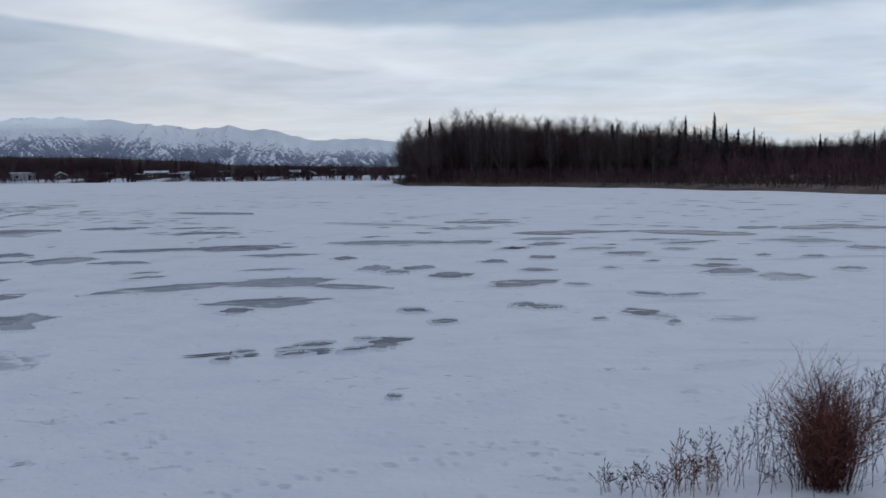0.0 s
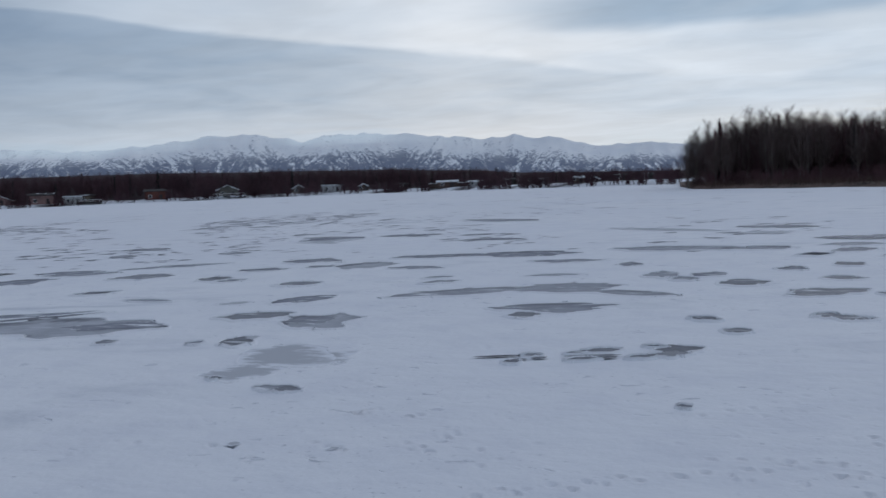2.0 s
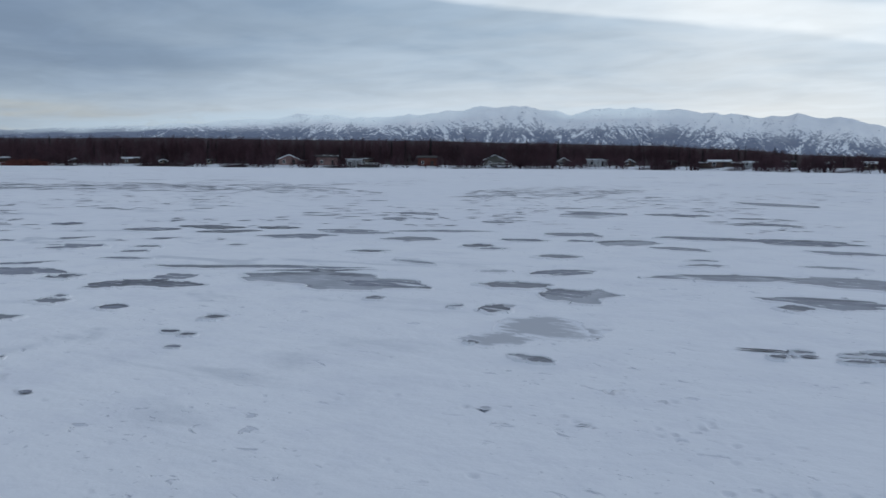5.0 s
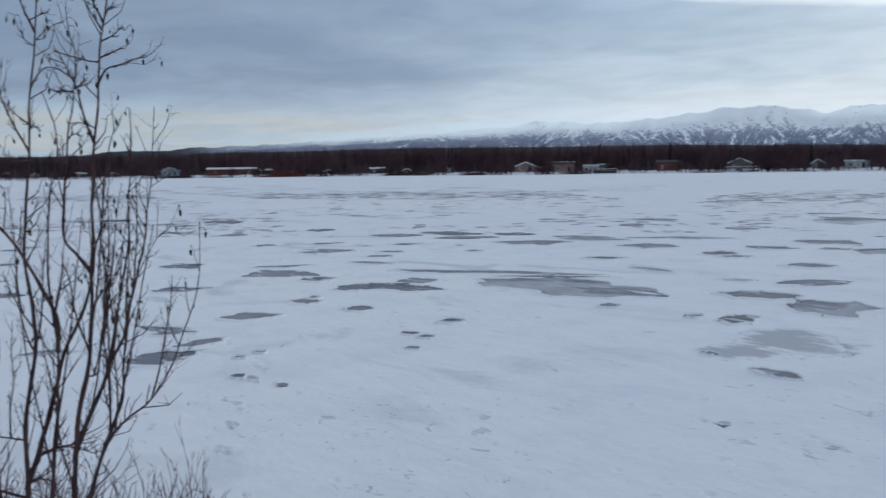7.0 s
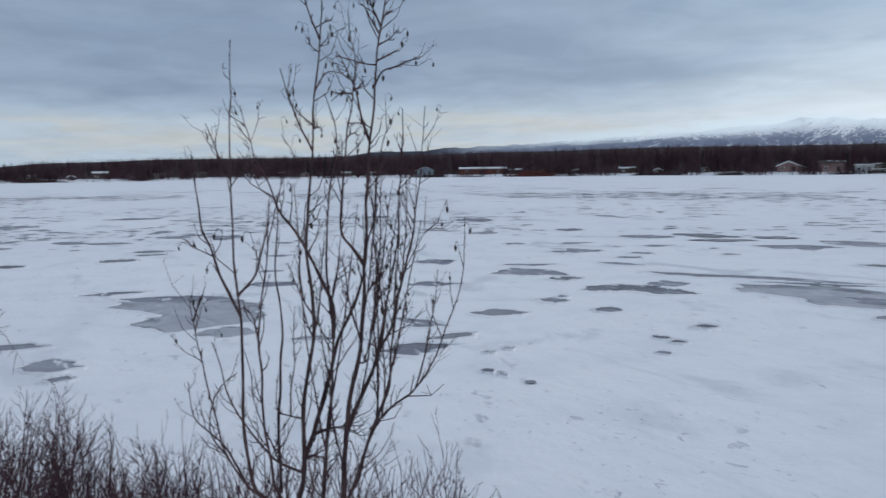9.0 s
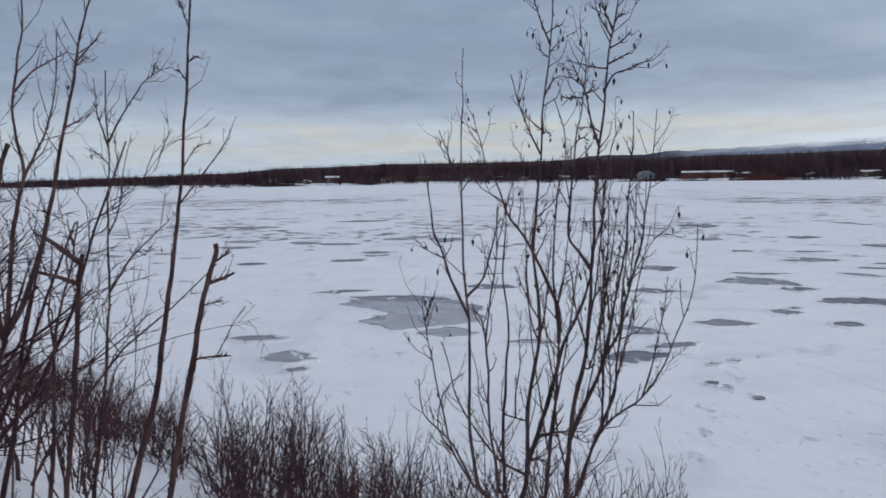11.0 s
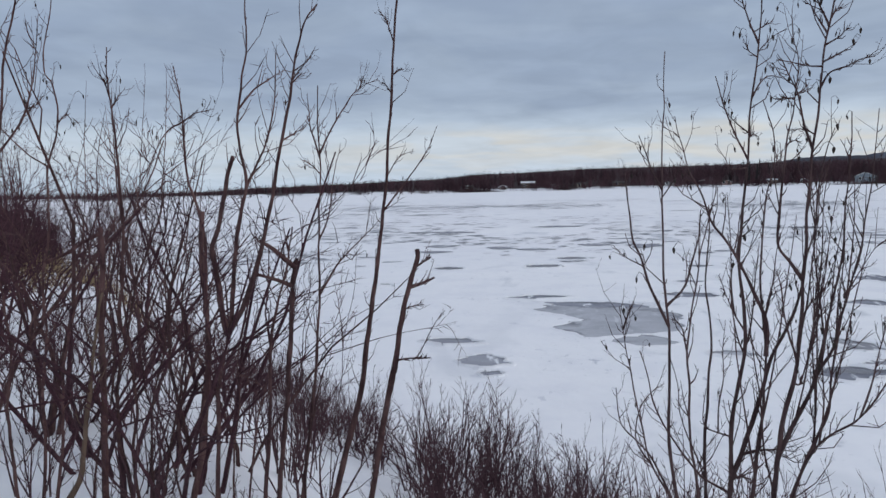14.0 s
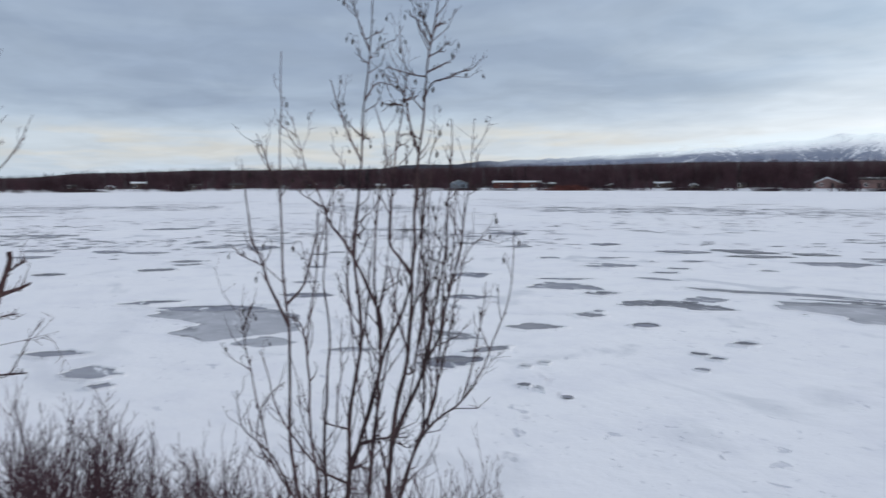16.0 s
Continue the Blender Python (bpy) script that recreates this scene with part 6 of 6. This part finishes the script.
for p in spots + low_spots:
    ob = thing("bush", "low leafless twiggy bush rising from snow", "bush", "bushes on the bank",
               at=Matrix.Translation((p.x, p.y, bank_height(p.x, p.y))) @ Matrix.Rotation(rng.uniform(0, 6.28), 4, "Z")
               @ Matrix.Diagonal((*([rng.uniform(0.8, 1.25)] * 2), rng.uniform(0.65, 1.2) * (0.5 if p in low_spots else 0.65 if p.length > 8.6 else 1.0), 1)))
    for _ in range(rng.randrange(*((9, 13) if p.y > -0.8 else (7, 10)))):
        cane = part("cane", cane_meshes[rng.randrange(14)], BUSH, ob)
        lean = rng.uniform(0, 0.34)
        cane.matrix_basis = (Matrix.Rotation(rng.uniform(0, 6.28), 4, "Z") @ Matrix.Translation((rng.uniform(0, 0.16), 0, 0))
                             @ Matrix.Rotation(lean, 4, "Y") @ Matrix.Rotation(rng.uniform(0, 6.28), 4, "Z"))


# ---- tall leafless willows and alders standing thick behind the first stems
def thicket_geo(h, spread, stems, seed):
    rng.seed(seed)
    made = []
    for _ in range(stems):
        g = Geo()
        made.append(g)
        w = rng.uniform(0, 6.283)
        base = Vector((math.cos(w), math.sin(w), 0)) * rng.uniform(0.03, 0.22)
        base.z = -0.22
        s = spread * rng.uniform(0.1, 0.75)
        branchy(g, base, Vector((math.cos(w) * s, math.sin(w) * s, 1)), h * rng.uniform(0.75, 1.1), rng.uniform(0.009, 0.018), 3, 6, 0.05, 5, 0.0024, 0.24, 0.36)
    return made


thickets = [[g.mesh("stem", (TWIG, WILLOW, TWIG)[i % 3]) for g in thicket_geo(2.1, 0.8, 5, 70 + i)] for i in range(4)]
rng.seed(21)
for az, r, s in ((117, 7.2, 1.0), (120.5, 6.8, 1.1), 
                 (112.5, 11.5, 0.9), (113, 13.5, 0.95), (114.5, 15, 1.0), (116, 13, 1.0), (116.5, 17, 1.1), (117.5, 15, 1.1),
                 (119, 14, 1.2), (120.3, 20, 1.4), (121.5, 18, 1.5), (122, 13, 1.4),
                 (122.3, 22, 1.7), (121.5, 11, 1.3), (119.2, 11, 1.1), (117, 23, 1.1), (115, 19, 0.9), (118.5, 26, 1.2), (120, 12, 1.1),
                 (113.5, 9.5, 1.2), (114.2, 8.6, 1.2), 
                 (122.5, 9.5, 1.3),
                 (114.9, 5.7, 1.3), (113.2, 6.0, 1.3), (118.8, 6.6, 1.4), (120.6, 6.0, 1.35),
                 (109.6, 5.6, 0.9), (110.8, 5.0, 1.05)):
    p = polar(az, r)
    ob = thing("thicket", "dense reddish-brown leafless willow thicket on snow", "shrub", "willow thickets on the bank",
               at=Matrix.Translation((p.x, p.y, bank_height(p.x, p.y))) @ Matrix.Rotation(rng.uniform(0, 6.28), 4, "Z")
               @ Matrix.Diagonal((s, s, s * rng.uniform(0.9, 1.05), 1)))
    for me in thickets[rng.randrange(4)]:
        part("stem", me, TWIG, ob)

# ---- dense dark brush where the bank bends out of sight
rng.seed(77)
g = Geo()
for _ in range(230):
    az, r = rng.uniform(117.0, 126), rng.uniform(19, 31)
    p = polar(az, r)
    bare_tree(g, (p.x, p.y, bank_height(p.x, p.y) - 0.1), rng.uniform(1.0, 2.0), 0.022, 24, 0.5, 3, low=0.03, stout=0.6)
tagged(part("bank_brush", g, TWIG), "dense dark leafless brush along the bank", "bushes", kind="stuff")

# ---- dead grass on the bank beyond the thickets
g = Geo()
for _ in range(2600):
    az, r = rng.uniform(112, 126), rng.uniform(17, 34)
    if r > table(BANK, az) + 0.5:
        continue
    p = polar(az, r)
    p.z = bank_height(p.x, p.y) - 0.03
    g.spike(p, p + Vector((rng.uniform(-0.5, 0.5), rng.uniform(-0.5, 0.5), 1)) * rng.uniform(0.3, 0.75), 0.012)
tagged(part("dead_grass", g, STRAW), "straw-coloured dead grass on the bank", "grass", kind="stuff")

# ---- rusty bush and scattered weeds at the foot of the bank
def dead_bush(at, h, w, stalks):
    rng.seed(3)
    ob = thing("dead_bush", "rust-red dead bush with grey twigs standing in the snow", "bush",
               at=Matrix.Translation((at[0], at[1], max(0.0, bank_height(at[0], at[1])))))
    for i in range(stalks):
        a2, u = rng.uniform(0, 6.283), min(1.0, abs(rng.gauss(0, 0.5)))
        d = Vector((math.cos(a2), math.sin(a2), 0))
        rusty = u < 0.7 and i % 4
        base = d * w * 0.40 * u + Vector((0, 0, -0.06))
        way = d * (0.02 + 0.10 * u) + Vector((rng.gauss(0, 0.08), rng.gauss(0, 0.08), 1))
        ln = h * (1 - 0.45 * u * u) * rng.uniform(0.45, 0.95) * (1.1 if i % 31 == 0 else 1)
        g = Geo()
        branchy(g, base, way, ln, 0.0045 if rusty else 0.0036, 1, 13 if rusty else 8, 0.05, 3, 0.0024 if rusty else 0.0018, 0.2)
        part("stalk" if rusty else "twig", g, RUST if rusty else TWIG, ob, "" if rusty else "grey-brown bare twig")


def weed(at, h, w, stalks, mat, seed, label):
    """A few stiff leaning stalks with short side shoots and dry buds."""
    rng.seed(seed)
    ob = thing("weeds", label, "weeds", "weeds in the snow", at=Matrix.Translation((at[0], at[1], max(0.0, bank_height(at[0], at[1])))))
    for i in range(stalks):
        g = Geo()
        a2 = rng.uniform(0, 6.283)
        base = Vector((math.cos(a2), math.sin(a2), 0)) * w * rng.uniform(0.1, 0.6)
        base.z = -0.05
        ln = h * rng.uniform(0.35, 1.0)
        way = Vector((rng.gauss(0, 0.16), rng.gauss(0, 0.16), 1))
        mid = base + way * ln * 0.55 + Vector((rng.gauss(0, 0.015), rng.gauss(0, 0.015), 0))
        top = base + way * ln + Vector((rng.gauss(0, 0.03), rng.gauss(0, 0.03), 0))
        g.tube([base, mid, top], [0.0027, 0.0022, 0.0013], 4, False)
        for _ in range(rng.randrange(4, 9)):
            s = mid.lerp(top, rng.uniform(-0.3, 0.95))
            e2 = s + Vector((rng.uniform(-1, 1), rng.uniform(-1, 1), rng.uniform(0.2, 1.3))) * rng.uniform(0.03, 0.08)
            g.tube([s, e2, e2 + (e2 - s) * 0.25, e2 + (e2 - s) * 0.5], [0.0018, 0.0016, 0.0048, 0.001], 4, False)
        if rng.random() < 0.5:
            g.tube([top, top + way * 0.012, top + way * 0.03], [0.002, 0.0045, 0.001], 4, False)
        part("stalk", g, mat, ob)


dead_bush((2.99, 7.12), 1.08, 0.66, 260)
for x, y, h, w, n, mat in ((2.6, 7.35, 0.66, 0.5, 13, TWIG), (3.5, 7.35, 0.75, 0.6, 16, TWIG), (1.9, 7.02, 0.36, 0.36, 26, RUST), (4.7, 9.7, 0.6, 0.8, 26, TWIG),
                           (4.2, 8.8, 0.62, 0.8, 22, TWIG), (2.25, 7.1, 0.52, 0.5, 12, TWIG), (1.5, 6.98, 0.30, 0.40, 12, TWIG),
                           (1.2, 6.98, 0.22, 0.30, 7, TWIG), (2.1, 7.5, 0.42, 0.45, 8, TWIG), (2.75, 6.95, 0.48, 0.4, 10, TWIG), (1.75, 6.9, 0.34, 0.4, 9, TWIG)):
    weed((x, y), h, w, n, mat, int(x * 100), "short rust-brown weeds in the snow" if mat == RUST else "thin dark leafless weeds in the snow")


# ---------------------------------------------------------------- houses on the far shore
PAINT = {
    "rose": plain("rose_siding", (0.24, 0.15, 0.14), 0.7, 0.4), "white": plain("white_siding", (0.42, 0.43, 0.44), 0.6, 0.4, 0.1),
    "red": plain("red_brown_boards", (0.12, 0.045, 0.035), 0.8, 0.4), "olive": plain("olive_siding", (0.125, 0.12, 0.105), 0.8, 0.4),
    "brown": plain("brown_logs", (0.075, 0.05, 0.042), 0.85, 0.4), "blue": plain("blue_grey_siding", (0.24, 0.29, 0.34), 0.6, 0.4, 0.1),
    "tan": plain("tan_siding", (0.17, 0.14, 0.11), 0.7, 0.4)}
WORDS = {"rose": "rose-coloured", "white": "white", "red": "red-brown", "olive": "grey-olive", "brown": "dark brown", "blue": "blue-grey", "tan": "tan"}


def house(az, wide, tall, colour, gable="front", back=11.0, deck=False, wings=0, chimney=False, bare=False):
    """A lakeside house facing the water: width in degrees of the view from the bank, height in metres."""
    tall *= 0.84
    d = table(SHORE, az) + back
    w = radians(wide) * d
    z = land_height(az, d) - 0.1
    m = Matrix.Translation(polar(az, d, z)) @ Matrix.Rotation(radians(az), 4, "Z")
    ob = thing("house", WORDS[colour] + (" wooden house with a dark roof by the lake" if bare else " wooden house with a snowy roof by the lake"), "house", "houses on the far shore", at=m)
    eave = tall * (0.58 if gable == "front" else 0.86)
    if gable == "flat":
        eave = tall * 0.88
    deep = min(9.0, max(5.0, w * 0.7))
    x0, x1 = -w / 2, w / 2
    g = Geo()
    if gable == "front":
        g.prism([(x0, 0), (x1, 0), (x1, eave), (0, tall - 0.25), (x0, eave)], 0, deep)
    else:
        g.box(x0, x1, 0, deep, 0, eave)
    part("wall", g, PAINT[colour], ob)
    t = 0.24
    g = Geo()
    if gable == "front":
        g.prism([(x0 - 0.6, eave - 0.35), (0, tall - 0.3), (0, tall + 0.15), (x0 - 0.6, eave + 0.05)], -0.7, deep + 0.5)
        g.prism([(0, tall - 0.3), (x1 + 0.6, eave - 0.35), (x1 + 0.6, eave + 0.05), (0, tall + 0.15)], -0.7, deep + 0.5)
    elif gable == "side":
        i = len(g.v)
        ys, zs = (-0.6, deep / 2, deep + 0.6), (eave - 0.25, tall, eave - 0.25)
        for x in (x0 - 0.5, x1 + 0.5):
            g.v += [(x, y, q) for y, q in zip(ys, zs)] + [(x, y, q + t) for y, q in zip(ys, zs)]
        g.f += [(i, i + 3, i + 9, i + 6), (i + 3, i + 4, i + 10, i + 9), (i + 4, i + 5, i + 11, i + 10), (i + 5, i + 2, i + 8, i + 11),
                (i, i + 6, i + 7, i + 1), (i + 1, i + 7, i + 8, i + 2), (i, i + 1, i + 4, i + 3), (i + 1, i + 2, i + 5, i + 4),
                (i + 6, i + 9, i + 10, i + 7), (i + 7, i + 10, i + 11, i + 8)]
    else:
        g.box(x0 - 0.4, x1 + 0.4, -0.5, deep + 0.4, eave + 0.003, eave + 0.5)
    roof = part("roof", g, DARK_ROOF if bare else ROOF_SNOW, ob, "bare dark shingle roof" if bare else "roof under thick snow")
    if chimney:
        g = Geo()
        g.box(w * 0.15, w * 0.15 + 0.7, deep * 0.45, deep * 0.45 + 0.7, eave, tall + 0.9)
        part("chimney", g, DARK_ROOF, roof)
    floors = 2 if eave > 3.9 else 1
    n = max(2, int(w / (3.6 if w < 14 else 8.0)))
    for fl in range(floors):
        for i in range(n):
            x = x0 + w * (i + 0.5) / n
            if fl == 0 and i == n // 2:
                g = Geo()
                g.box(x - 0.5, x + 0.5, -0.06, 0.04, 0.15, 2.2)
                part("door", g, DARK_ROOF, ob)
                continue
            zz = 0.9 + fl * 2.6
            g = Geo()
            g.box(x - 0.62, x + 0.62, -0.07, 0.05, zz - 0.12, zz + 1.32)
            win = part("window", g, TRIM, ob)
            g = Geo()
            g.box(x - 0.5, x + 0.5, -0.10, -0.075, zz, zz + 1.2)
            part("pane", g, GLASS, win)
    if deck:
        g = Geo()
        g.box(x0 - 1.5, x1 + 3.0, -4.0, -0.2, -0.3, 0.55)
        part("deck", g, ROOF_SNOW, ob, "low deck under snow")
        g = Geo()
        g.box(x0 - 1.4, x1 + 2.9, -3.95, -3.85, 1.35, 1.47)
        for i in range(12):
            x = x0 - 1.4 + (w + 4.2) * i / 11
            g.box(x, x + 0.1, -3.95, -3.85, 0.5, 1.35)
        part("railing", g, TRIM, ob)
    for i in range(wings):
        sx = x1 if i == 0 else x0 - w * 0.45
        g = Geo()
        g.box(sx, sx + w * 0.45, 1.0, deep - 1, 0, eave * 0.72)
        part("wing", g, PAINT[colour], ob)
        g = Geo()
        g.box(sx - 0.02 * i, sx + w * 0.45 + 0.3, 0.6, deep - 0.6, eave * 0.72 + 0.003, eave * 0.72 + 0.4)
        part("wing_roof", g, ROOF_SNOW, ob, "flat roof under snow")


house(64.2, 3.0, 4.8, "red", "side", 12)
house(62.1, 0.85, 3.4, "brown", "side", 12)
house(67.9, 1.05, 5.6, "blue", "front", 10)
house(55.1, 0.95, 3.7, "brown", "side", 9)
house(53.2, 0.5, 3.0, "tan", "front", 9)
house(45.6, 1.25, 5.4, "rose", "front", 9, wings=1)
house(43.2, 1.35, 5.2, "rose", "side", 9, chimney=True)
house(41.5, 1.0, 4.0, "white", "flat", 6)
house(40.7, 0.8, 4.2, "tan", "side", 7, deck=True)
house(36.8, 1.25, 5.2, "red", "side", 8, bare=True)
house(32.5, 1.3, 6.0, "olive", "front", 8, deck=True)
house(28.1, 0.7, 4.6, "olive", "front", 9)
house(26.0, 1.3, 3.9, "white", "flat", 9)
house(24.0, 0.65, 3.8, "brown", "front", 10)
house(18.6, 1.3, 3.6, "brown", "side", 9, wings=2)
house(16.8, 0.8, 2.6, "white", "side", 12)
house(10.3, 0.75, 2.6, "tan", "side", 12)
house(7.6, 0.6, 2.6, "brown", "side", 14)
house(12.4, 0.5, 2.4, "white", "side", 12)
house(87.8, 0.8, 4.2, "brown", "side", 16)
house(89.4, 0.45, 2.8, "tan", "front", 8)
house(82.0, 0.8, 3.2, "brown", "side", 10, bare=True)
house(79.0, 0.5, 3.2, "white", "front", 9)
house(75.6, 0.6, 3.4, "rose", "front", 8)
house(73.0, 0.6, 3.0, "tan", "side", 9)
house(21.4, 0.5, 3.0, "brown", "side", 13, bare=True)
house(14.6, 0.6, 2.8, "brown", "side", 13, bare=True)
house(9.2, 0.4, 2.4, "white", "front", 15)
house(5.9, 0.5, 2.4, "brown", "side", 15, bare=True)
house(13.4, 0.35, 2.3, "tan", "front", 18)
house(71.2, 0.5, 2.8, "brown", "front", 9)
house(77.2, 0.6, 2.8, "brown", "side", 12)
house(84.4, 0.6, 3.0, "tan", "side", 9)
house(86.0, 0.4, 3.2, "white", "front", 12)
house(91.6, 0.5, 2.6, "brown", "side", 9)
house(58.2, 0.6, 3.0, "brown", "front", 10)
house(50.4, 0.5, 2.8, "tan", "side", 9, bare=True)
